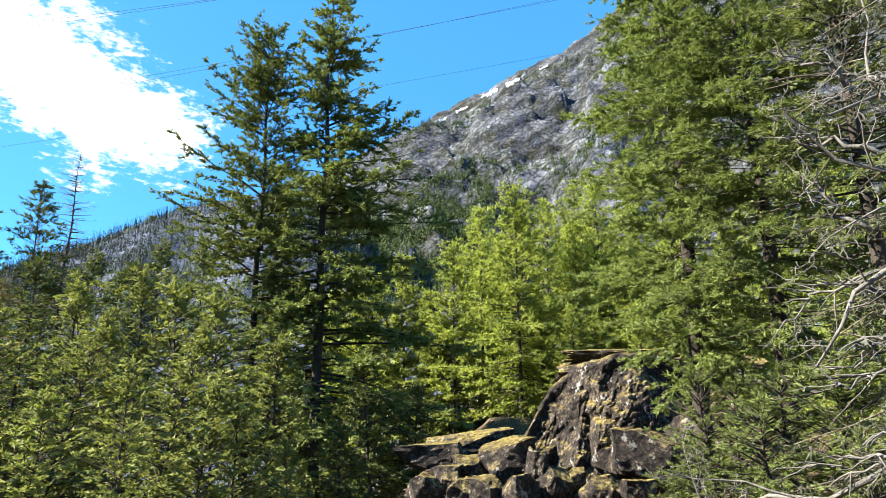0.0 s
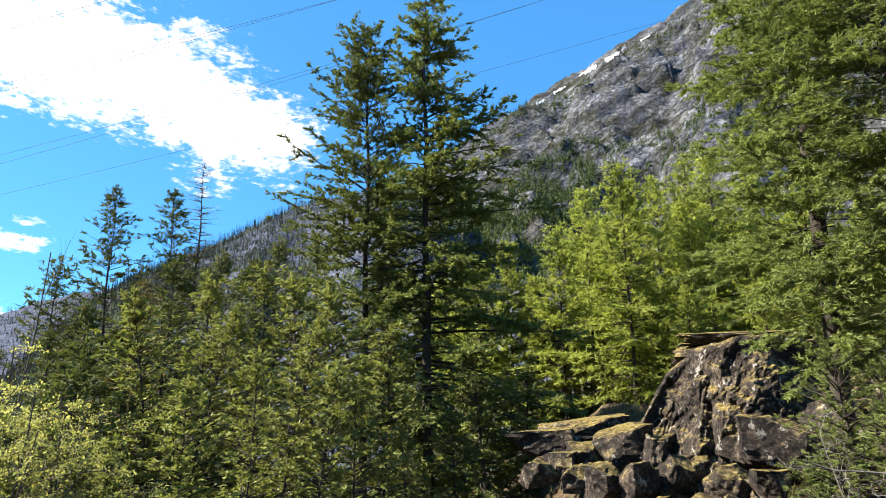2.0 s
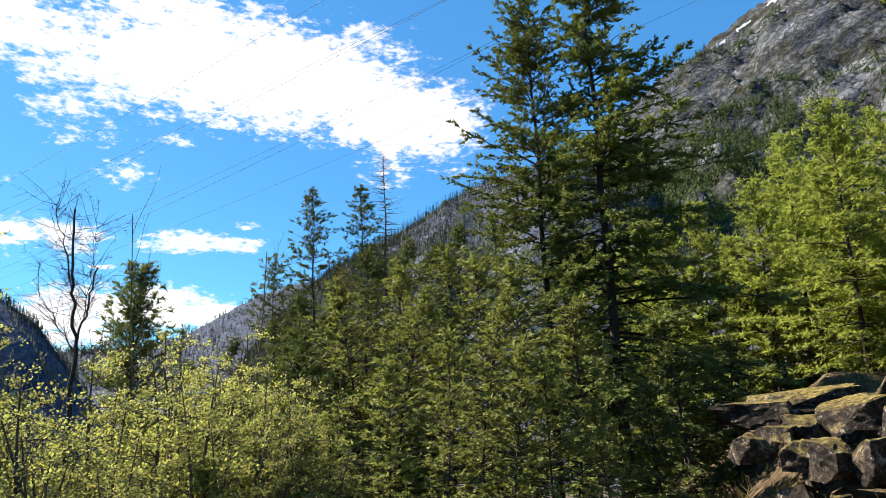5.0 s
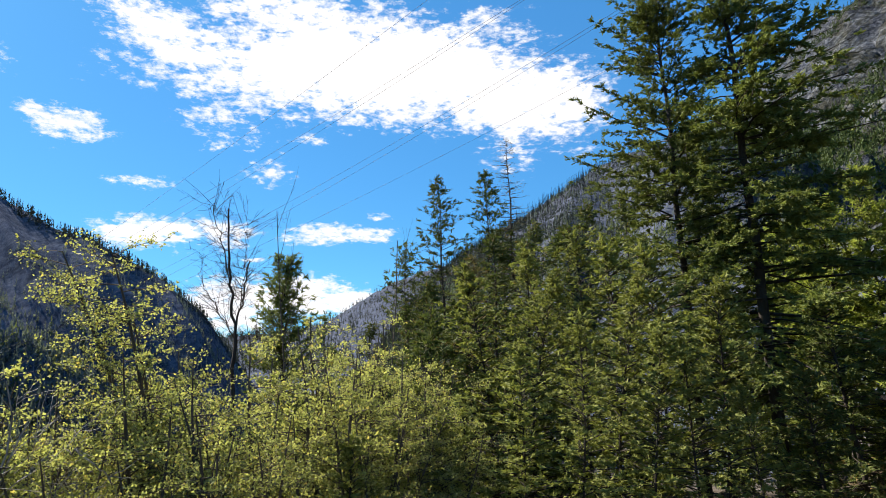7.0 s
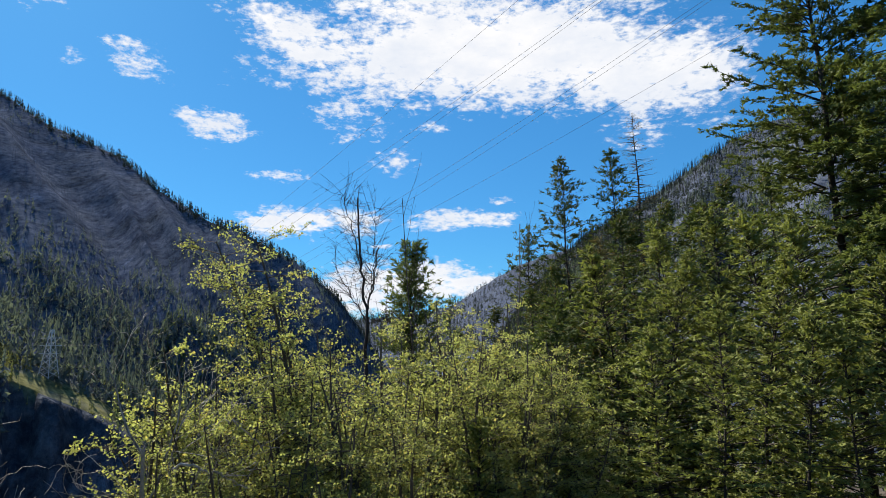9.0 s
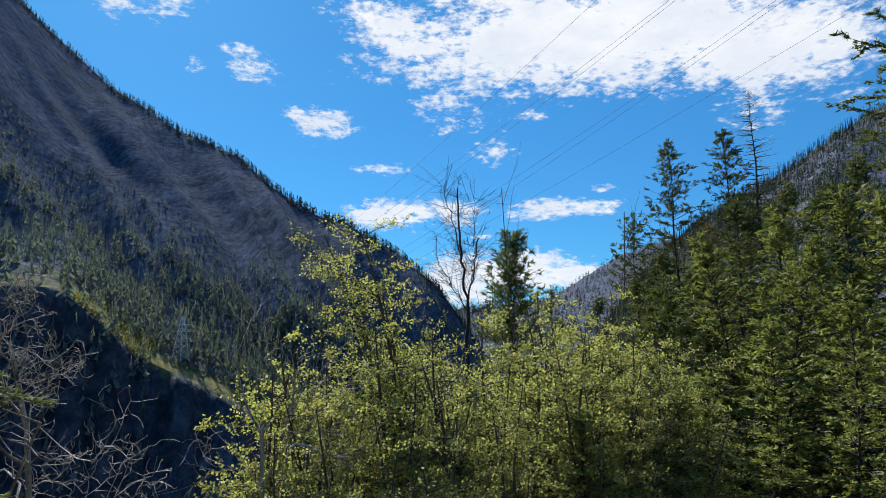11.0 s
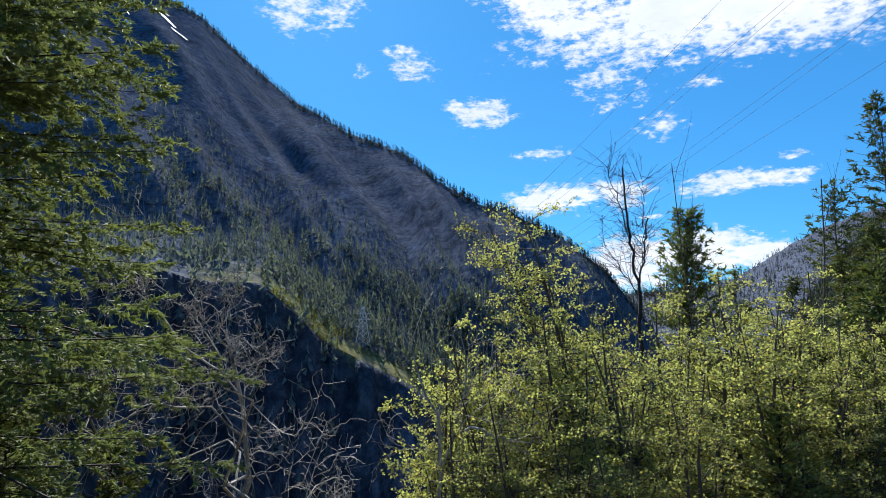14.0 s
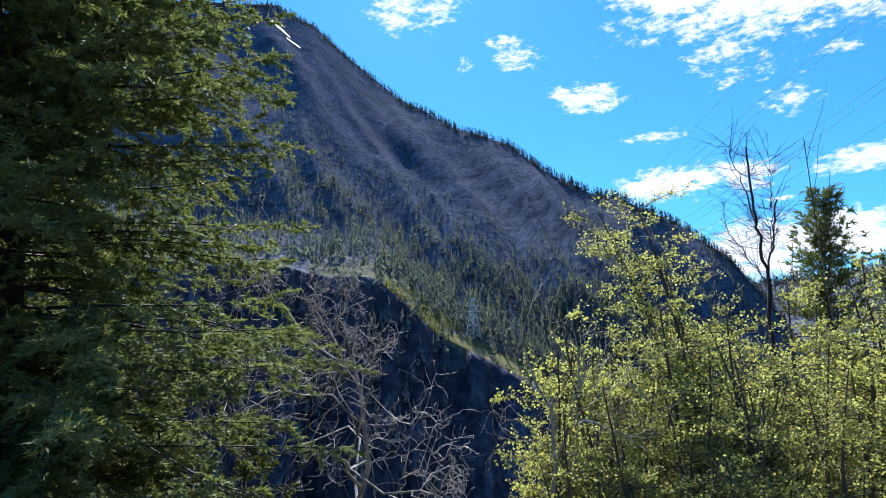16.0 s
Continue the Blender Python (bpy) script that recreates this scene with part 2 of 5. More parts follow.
FAR_RIDGE = [(-180, 1), (-20, 11), (-5, 10), (2, 8.3), (4.5, 7.3), (6.7, 6.4), (8.8, 5.0), (10.9, 3.7), (14, 3.0), (18, 2.6), (24, 2.2), (40, 4), (180, 1)]
BLUFF = [(-180, -14), (30, -14), (36, -9), (38.6, -7.3), (40.6, -5.8), (43.7, -4.2), (48.5, -1.6), (51.1, 1.1), (54.3, 3.8), (58.6, 3.9), (65, 4.9), (75, 5), (95, 3), (120, -2), (180, -14)]


def left_top(az):
    """How far off the crest of the left mountain runs."""
    return np.clip(225 / np.maximum(0.577 - np.tan(np.radians(crest(az, LEFT_PEAK))), 0.05), 560, 1250)


def massif(az, r, foot, foot_z, top, el, power, seed, gully, slant=0.0):
    zc = 1.6 + top * np.tan(np.radians(el))
    s = np.clip((r - foot) / (top - foot), 0, 1)
    z = foot_z + (zc - foot_z) * s ** power
    q = az - slant * s ** 0.8 + (3.0 * vnoise(np.stack([az * 0.08, s * 3.0, 0 * r], 1), seed + 11) if slant else 0.0)
    ribs = 1 - np.abs(vnoise(np.stack([q * 0.16 + r * 0.0012, r * 0.0006, 0 * r], 1), seed)) * 2
    ribs2 = vnoise(np.stack([q * (0.3 if slant else 0.55) - r * 0.002, r * 0.004, 0 * r + 3], 1), seed + 7)
    env = np.sin(np.pi * np.clip(s, 0, 1)) ** 0.7
    z = z + gully * env * (ribs * 0.8 + ribs2 * 0.35) * np.clip(el / 8, 0, 1)
    return np.where(r < foot, -500, np.where(r > top, zc - (r - top) * 0.45, z))


def land(x, y):
    """Height of the ground."""
    x, y = np.atleast_1d(np.asarray(x, float)), np.atleast_1d(np.asarray(y, float))
    az, r = np.degrees(np.arctan2(-x, y)), np.hypot(x, y)
    right = np.interp(r, [0, 3, 8, 14, 19, 30, 60, 120, 300, 5000], [0, -0.2, -0.9, -0.9, -0.3, 0.6, 5, 8, 10, 0])
    mid = np.interp(r, [0, 3, 8, 15, 26, 45, 80, 200, 5000], [0, -0.4, -2.6, -3.6, -4.2, -6.0, -12, -14, -30])
    left = np.interp(r, [0, 3, 7, 13, 22, 34, 70, 150, 256, 500, 5000], [0, -0.5, -3.6, -5.2, -6.5, -11, -40, -84, -90, -60, -40])
    back = np.interp(r, [0, 60, 400, 5000], [0, 0, 20, 20])
    w_r = np.clip((-az - 30) / 14, 0, 1) * np.clip((125 + az) / 25, 0, 1)
    w_l = np.clip((az - 2) / 20, 0, 1) * np.clip((125 - az) / 25, 0, 1)
    w_b = np.clip((np.abs(az) - 100) / 25, 0, 1)
    w_m = np.clip(1 - w_r - w_l - w_b, 0, 1)
    z = (right * w_r + mid * w_m + left * w_l + back * w_b) / (w_r + w_m + w_l + w_b)
    z = z + 0.25 * fbm(np.stack([x, y, 0 * x], 1) * 0.35, 3, 5) * np.clip(r / 6, 0, 1) + np.clip(r / 60, 0, 1) * 1.5 * fbm(np.stack([x, y, 0 * x], 1) * 0.05, 3, 9)
    # the bluff across the gorge and its bench
    top_z = 1.6 + 300 * np.tan(np.radians(crest(az, BLUFF)))
    jag = 9 * vnoise(np.stack([az * 0.5, 0 * r, 0 * r], 1), 31) + 5 * vnoise(np.stack([az * 1.7, r * 0.02, 0 * r], 1), 32)
    s = np.clip((r - 258 - jag) / 34, 0, 1)
    face = -90 + (top_z + 90) * s ** 0.75 + 5 * np.sin(np.pi * s) * fbm(np.stack([az * 1.2, r * 0.1, 0 * r], 1), 3, 33)
    bench = top_z + np.clip(r - 300, 0, 500) * 0.26 + 2.2 * fbm(np.stack([x * 0.035, y * 0.035, 0 * r], 1), 3, 34) * np.clip((r - 296) / 30, 0, 1)
    in_bluff = (az > 30) & (az < 125)
    z = np.where(in_bluff & (r > 240), np.maximum(z, np.where(r < 300, face, bench)), z)
    low = z - 1.0
    z = np.maximum(z, massif(az, r, 310, np.where(in_bluff, -46, low), left_top(az), crest(az, LEFT_PEAK), 1.08, 51, 30, 22.0))
    z = np.maximum(z, massif(az, r, 60, low, 640, crest(az, RIGHT_SPUR), 1.35, 61, 12))
    z = np.maximum(z, massif(az, r, 110, low, 1600, crest(az, RIGHT_PEAK), 1.7, 71, 34))
    z = np.maximum(z, massif(az, r, 1300, -40, 2600, crest(az, FAR_RIDGE), 1.1, 81, 20))
    rough = np.clip((r - 90) / 250, 0, 1)
    # tilted ledges on the right peak
    q = (z + 0.22 * x + 30 * fbm(np.stack([x, y, 0 * x], 1) * 0.006, 3, 98)) / 52
    q = q - np.floor(q)
    z = z + np.clip((-az - 18) / 14, 0, 1) * np.clip((r - 350) / 300, 0, 1) * np.clip((1560 - r) / 200, 0, 1) * 30 * (q * q * q * (q * (6 * q - 15) + 10) - q)
    craggy = np.clip((-az - 18) / 14, 0, 1) * np.clip((r - 140) / 250, 0, 1)
    crag = 1 - 2 * np.abs(vnoise(np.stack([x, y, z * 1.3], 1) * 0.011, 95))
    ledge = 1 - 2 * np.abs(vnoise(np.stack([x, y, z * 2.0], 1) * 0.034, 96))
    cliff = np.clip((vnoise(np.stack([x, y, z * 0.8], 1) * 0.0075, 97) - 0.12) / 0.1, 0, 1) + 0.6 * np.clip((vnoise(np.stack([x, y, z], 1) * 0.018, 99) - 0.2) / 0.12, 0, 1)
    z = z + craggy * cliff * 26 * np.clip(r / 1000, 0.1, 1) * np.clip((1560 - r) / 120, 0, 1)
    z = z + craggy * (22 * crag + 13 * ledge) * np.clip(r / 900, 0.1, 1) * np.clip((1700 - r) / 250, 0.12, 1)
    z = z + rough * np.minimum(r * 0.010, np.where(az > 12, 1.3, 9)) * fbm(np.stack([x, y, z], 1) * 0.018, 4, 91)
    return z


fine = np.arange(-78, 88.01, 0.34)
wide = np.arange(92, 279, 4.0)
AZ = np.concatenate([fine, wide])
RAD = np.concatenate([np.linspace(0.6, 24, 26), np.geomspace(25.5, 245, 44), np.linspace(249, 306, 34), np.geomspace(311, 1640, 215), np.geomspace(1650, 2700, 24), np.geomspace(2900, 4300, 5)])
gx = -np.sin(np.radians(AZ))[:, None] * RAD
gy = np.cos(np.radians(AZ))[:, None] * RAD
gz = land(gx.ravel(), gy.ravel())
verts = np.stack([gx.ravel(), gy.ravel(), gz], 1)
na, nr = len(AZ), len(RAD)
idx = np.arange(na * nr).reshape(na, nr)
quads = np.stack([idx, np.roll(idx, -1, 0)], 0)
faces = np.stack([quads[0][:, :-1], quads[0][:, 1:], quads[1][:, 1:], quads[1][:, :-1]], -1).reshape(-1, 4)
verts = np.concatenate([verts, [[0, 0, 0.0]]])
centre = np.stack([idx[:, 0], np.roll(idx[:, 0], -1), np.full(na, len(verts) - 1), np.full(na, len(verts) - 1)], -1)

m, n = material("mountain_ground")
geo = n.add("ShaderNodeNewGeometry")
pos, slope = geo.outputs["Position"], n.vmath("DOT_PRODUCT", geo.outputs["Normal"], (0, 0, 1))
stone = n.add("ShaderNodeAttribute", attribute_name="stone").outputs["Fac"]
meadow = n.add("ShaderNodeAttribute", attribute_name="meadow").outputs["Fac"]
streaks = n.noise(n.vmath("MULTIPLY", pos, (1, 1, 0.35)), 0.022, 8, 0.65)
grit = n.noise(pos, 0.16, 8, 0.7)
near = n.noise(pos, 3.0, 6, 0.6)
warped = n.vmath("ADD", pos, n.vmath("MULTIPLY", n.add("ShaderNodeTexNoise", {"Vector": pos, "Scale": 0.05, "Detail": 4}).outputs["Color"], (26, 26, 26)))
blocks = n.add("ShaderNodeTexVoronoi", {"Vector": n.vmath("MULTIPLY", warped, (1, 1, 1.7)), "Scale": 0.05}, feature="F1")
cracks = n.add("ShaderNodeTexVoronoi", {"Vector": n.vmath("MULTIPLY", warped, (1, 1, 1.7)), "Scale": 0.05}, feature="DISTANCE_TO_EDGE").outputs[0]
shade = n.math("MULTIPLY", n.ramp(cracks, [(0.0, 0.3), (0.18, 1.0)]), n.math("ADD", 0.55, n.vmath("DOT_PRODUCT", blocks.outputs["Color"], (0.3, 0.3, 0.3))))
over = n.vmath("DOT_PRODUCT", warped, (-0.45, 0.45, 0.77))
strata = n.add("ShaderNodeCombineXYZ", {0: over, 1: n.math("MULTIPLY", n.vmath("DOT_PRODUCT", warped, (0.55, -0.55, 0.64)), 0.16), 2: n.math("MULTIPLY", n.vmath("DOT_PRODUCT", pos, (0.7, 0.7, 0.0)), 0.2)}).outputs[0]
layers = n.noise(strata, 0.05, 6, 0.62)
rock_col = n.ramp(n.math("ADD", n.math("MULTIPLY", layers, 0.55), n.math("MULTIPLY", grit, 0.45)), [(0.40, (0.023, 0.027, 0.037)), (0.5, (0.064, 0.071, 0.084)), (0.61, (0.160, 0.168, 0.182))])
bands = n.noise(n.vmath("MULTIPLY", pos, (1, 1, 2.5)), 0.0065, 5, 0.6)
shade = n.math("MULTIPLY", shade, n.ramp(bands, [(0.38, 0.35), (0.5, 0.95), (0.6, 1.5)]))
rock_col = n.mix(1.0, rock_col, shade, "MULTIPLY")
# bluish brush colour includes the haze over the far slopes
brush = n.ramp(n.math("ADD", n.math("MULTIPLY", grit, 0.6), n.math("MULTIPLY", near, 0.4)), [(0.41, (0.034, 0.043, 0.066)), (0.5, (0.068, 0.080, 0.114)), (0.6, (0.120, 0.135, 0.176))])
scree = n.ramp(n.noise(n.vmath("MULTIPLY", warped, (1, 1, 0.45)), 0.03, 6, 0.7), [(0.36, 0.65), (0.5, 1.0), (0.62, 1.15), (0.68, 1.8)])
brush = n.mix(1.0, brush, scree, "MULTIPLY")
green = n.ramp(grit, [(0.4, (0.058, 0.062, 0.026)), (0.6, (0.185, 0.172, 0.080))])
bare = n.math("ADD", stone, n.math("MULTIPLY", n.math("SUBTRACT", streaks, 0.5), 1.4), True)
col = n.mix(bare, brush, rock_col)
col = n.mix(n.math("MULTIPLY", meadow, n.ramp(streaks, [(0.4, 0.1), (0.55, 1.0)])), col, green)
litter = n.add("ShaderNodeAttribute", attribute_name="litter").outputs["Fac"]
duff = n.ramp(n.math("ADD", n.math("MULTIPLY", near, 0.6), n.math("MULTIPLY", grit, 0.4)), [(0.38, (0.035, 0.026, 0.017)), (0.5, (0.085, 0.064, 0.040)), (0.62, (0.17, 0.135, 0.085))])
col = n.mix(litter, col, duff)
relief = n.add("ShaderNodeBump", {"Strength": n.math("ADD", 0.34, n.math("MULTIPLY", stone, 0.9), True), "Distance": 5.0, "Height": n.math("ADD", n.math("ADD", grit, n.math("MULTIPLY", layers, 1.2)), n.math("MULTIPLY", n.math("MINIMUM", cracks, 0.25), 0.8))})
body = n.add("ShaderNodeBsdfPrincipled", {"Base Color": col, "Roughness": 1.0, "Specular IOR Level": 0.0, "Normal": relief.outputs[0]})
n.add("ShaderNodeOutputMaterial", {0: body.outputs[0]})
GROUND = m

me = mesh_of("ground", verts, np.concatenate([faces, centre]), GROUND, True)
v_az, v_r = np.degrees(np.arctan2(-verts[:, 0], verts[:, 1])), np.hypot(verts[:, 0], verts[:, 1])
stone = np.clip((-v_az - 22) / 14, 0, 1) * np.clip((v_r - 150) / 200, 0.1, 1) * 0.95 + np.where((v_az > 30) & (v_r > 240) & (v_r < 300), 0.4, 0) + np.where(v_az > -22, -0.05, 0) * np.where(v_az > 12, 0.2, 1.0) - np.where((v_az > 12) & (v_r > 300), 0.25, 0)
meadow = np.where((v_az > 30) & (v_r >= 300) & (v_r < 350), 1.0 * np.clip((350 - v_r) / 30, 0, 1), 0.08) + np.where((v_az < -30) & (v_r > 200), 0.08, 0)
for key, val in (("stone", stone), ("meadow", meadow), ("litter", np.clip((75 - v_r) / 45, 0, 1))):
    me.attributes.new(key, "FLOAT", "POINT").data.foreach_set("value", np.clip(val, -1, 1).astype(np.float32))
ground = tagged(new("ground", me), "steep stony valley floor and burnt mountain slopes", "ground", kind="structure")

# ---- trees ----
def blades(base, along, count, length, width, spread, rng, flat=0.35, face=0.5):
    """Needle sprays: at each place count thin twiglets point forward and aside, in a flat fan that faces up and outwards."""
    n = len(base)
    b = np.repeat(base, count, 0)
    a = np.repeat(along, count, 0)
    size = np.repeat(rng.uniform(0.7, 1.25, n), count)
    d = unit(a + spread * rng.normal(0, 1, (n * count, 3)) * [1, 1, flat] + [0, 0, 0.06])
    lean = np.repeat(unit(along * [1, 1, 0]) * 0.55 + [0, 0, 0.8] + rng.normal(0, 0.35, (n, 3)), count, 0)
    w = unit(np.cross(d, lean + face * rng.normal(0, 1, (n * count, 3)))) * (width * size * rng.uniform(0.7, 1.3, n * count))[:, None]
    p = b + a * (rng.uniform(-0.6, 0.4, n * count) * length * size)[:, None] + rng.normal(0, 0.16 * length, (n * count, 3)) * [1, 1, 0.7]
    tip = p + d * (length * size * rng.uniform(0.6, 1.3, n * count))[:, None]
    v = np.stack([p - w * 0.5, p + w * 0.5, tip], 1).reshape(-1, 3)
    return v, np.arange(len(v)).reshape(-1, 3)


def conifer_meshes(seed, height, radius, clear=0.15, whorl=0.5, per=5, rise=0.35, sag=0.5, shape=0.8, twig=0.75, twig_gap=0.22, tuft_gap=0.2,
                   blade=0.18, wide=0.06, count=10, spread=0.75, trunk=0.25, bare_low=0.0, lean=0.3, ragged=0.35, limb=0.03, lopsided=(0.0, 0.0), clumps=1.0, hang=0.05, flat=0.5, inner=0.3):
    """Trunk, limbs and needles of a conifer, with whorls of drooping limbs and flat sprays of twigs."""
    rng = np.random.default_rng(seed)
    bend = rng.normal(0, lean, 2) * 0.5

    def axis(h):
        f = h / height
        return np.stack([bend[0] * f ** 2 + 0.06 * np.sin(h * 0.9 + seed), bend[1] * f ** 2 + 0.06 * np.cos(h * 0.7 + seed), h], -1)

    hs = np.linspace(-0.4, height, 16)
    trunk_mesh = tubes(axis(hs)[None], (trunk * np.clip(1 - hs / height, 0.03, 1) ** 0.8 * (1 + 0.5 * np.exp(-(hs + 0.4) * 1.5)))[None], 9)
    h = clear * height
    rows = []
    while h < height - 0.25:
        f = (h - clear * height) / (height * (1 - clear))
        full = radius * max(1 - f, 0.02) ** shape * min(1.0, 0.55 + f * 2.5)
        for _ in range(max(3, int(round(per * rng.uniform(0.7, 1.3))))):
            rows.append((h + rng.uniform(-0.5, 0.5) * whorl, rng.uniform(0, 2 * np.pi), full * rng.uniform(1 - ragged * 1.6, 1 + ragged * 0.6) + 0.12, f))
        h += whorl * rng.uniform(0.7, 1.2) * (1.0 - 0.45 * f)
    rows = np.array(rows)
    bh, phi, L, f = rows.T
    L = L * (1 + lopsided[1] * np.cos(phi - radians(lopsided[0])))
    u = np.stack([np.cos(phi), np.sin(phi), 0 * phi], 1)
    side = np.stack([-np.sin(phi), np.cos(phi), 0 * phi], 1)
    e0 = rise * (-0.5 + 2.3 * f) + rng.normal(0, 0.12, len(L))
    sg = sag * (1 - 0.75 * f) * rng.uniform(0.6, 1.3, len(L))
    org = axis(np.clip(bh, 0, height))

    def at(i, s):
        z = L[i] * (e0[i] * s - sg[i] * s ** 2 + 0.55 * sg[i] * s ** 3.2)
        return org[i] + u[i] * (L[i] * s)[:, None] * 0.95 + np.stack([0 * z, 0 * z, z], 1) + side[i] * (L[i] * (0.07 * np.sin(s * 3 + phi[i] * 7) + 0.025 * np.sin(s * 9 + phi[i] * 31)))[:, None]

    K = 5
    s = np.linspace(0, 1, K)
    ii = np.repeat(np.arange(len(L)), K)
    P = at(ii, np.tile(s, len(L))).reshape(-1, K, 3)
    rad = (limb * (0.35 + 0.3 * L))[:, None] * (1 - 0.88 * s)[None]
    limb_mesh = tubes(P, rad, 3)
    # twigs
    nt = np.maximum((L / twig_gap).astype(int), 2)
    bi = np.repeat(np.arange(len(L)), nt)
    first = np.repeat(np.cumsum(nt) - nt, nt)
    ss = 0.12 + 0.88 * ((np.arange(len(bi)) - first) + rng.uniform(0.1, 0.9, len(bi))) / nt[bi]
    ss = np.clip(ss, 0, 1)
    alive = rng.uniform(0, 1, len(bi)) > bare_low * (1 - f[bi]) ** 2 + 0.7 * np.clip(inner - ss, 0, 1) / inner
    bi, ss = bi[alive], ss[alive]
    sign = rng.choice([-1, 1], len(bi))
    tl = twig * np.sqrt(np.clip(L[bi], 0.2, 4) / 2) * (1.05 - 0.75 * ss) * rng.uniform(0.5, 1.2, len(bi))
    p0 = at(bi, ss)
    ahead = unit(at(bi, np.clip(ss + 0.05, 0, 1.05)) - at(bi, ss - 0.05))
    td = unit(ahead * rng.uniform(0.5, 1.0, len(bi))[:, None] + side[bi] * (sign * rng.uniform(0.5, 1.0, len(bi)))[:, None] + [0, 0, 1] * rng.normal(-hang, 0.34, len(bi))[:, None])
    ns = np.maximum((tl / tuft_gap).astype(int), 1)
    ti = np.repeat(np.arange(len(bi)), ns)
    first = np.repeat(np.cumsum(ns) - ns, ns)
    d = ((np.arange(len(ti)) - first) + 0.6) * tuft_gap
    p = p0[ti] + td[ti] * d[:, None] - [0, 0, 1] * (0.18 * d ** 2)[:, None]
    ax = td[ti]
    p = p + rng.normal(0, 0.15, p.shape) * tuft_gap
    lump = vnoise(p * [1.2, 1.2, 2.4] + seed * 3.7, seed) + 0.35 * vnoise(p * [3, 3, 5] + seed, seed + 1) > -0.3 - 0.5 * (1 - clumps)
    p, ax = p[lump], ax[lump]
    # tufts on the limbs themselves and up the leader
    tip = at(np.arange(len(L)), np.ones(len(L)))
    lead = axis(np.linspace(height * 0.9, height, 12))
    base = np.concatenate([p, tip, lead])
    along = np.concatenate([ax, unit(u + [0, 0, 0.1]), np.tile([[0, 0, 1.0]], (12, 1))])
    crown_mesh = blades(base, along, count, blade, wide, spread, rng, flat)
    return trunk_mesh, limb_mesh, crown_mesh


def ground_at(az, r):
    x, y = -math.sin(radians(az)) * r, math.cos(radians(az)) * r
    return Vector((x, y, float(land(x, y)[0])))


def conifer(name, az, r, top_el, label, group, leaf, bark=BARK, turn=0.0, sink=0.1, **kw):
    """A conifer with its foot on the ground and its tip at a height angle seen from the viewpoint."""
    at = ground_at(az, r)
    at.z -= sink
    height = 1.6 + r * math.tan(radians(top_el)) - at.z
    t, l, c = conifer_meshes(height=height, **kw)
    root = base_of(name, at, label, "conifer", group)
    root.rotation_euler.z = radians(turn)
    stem = piece("trunk", mesh_of("trunk", *t, bark, True), root)
    tagged(piece("branchwork", mesh_of("branchwork", *l, bark, True), stem, "thin dark limbs"), kind="stuff")
    tagged(piece("crown", mesh_of("crown", *c, leaf), root, "needle sprays"), kind="stuff")
    root["reach"] = height
    return root


def another(root, az, r, top_el, turn, sink=0.15):
    at = ground_at(az, r)
    at.z -= sink
    s = (1.6 + r * math.tan(radians(top_el)) - at.z) / root["reach"]
    return copy_thing(root, Matrix.LocRotScale(at, Euler((0, 0, radians(turn))), (s, s, s)))


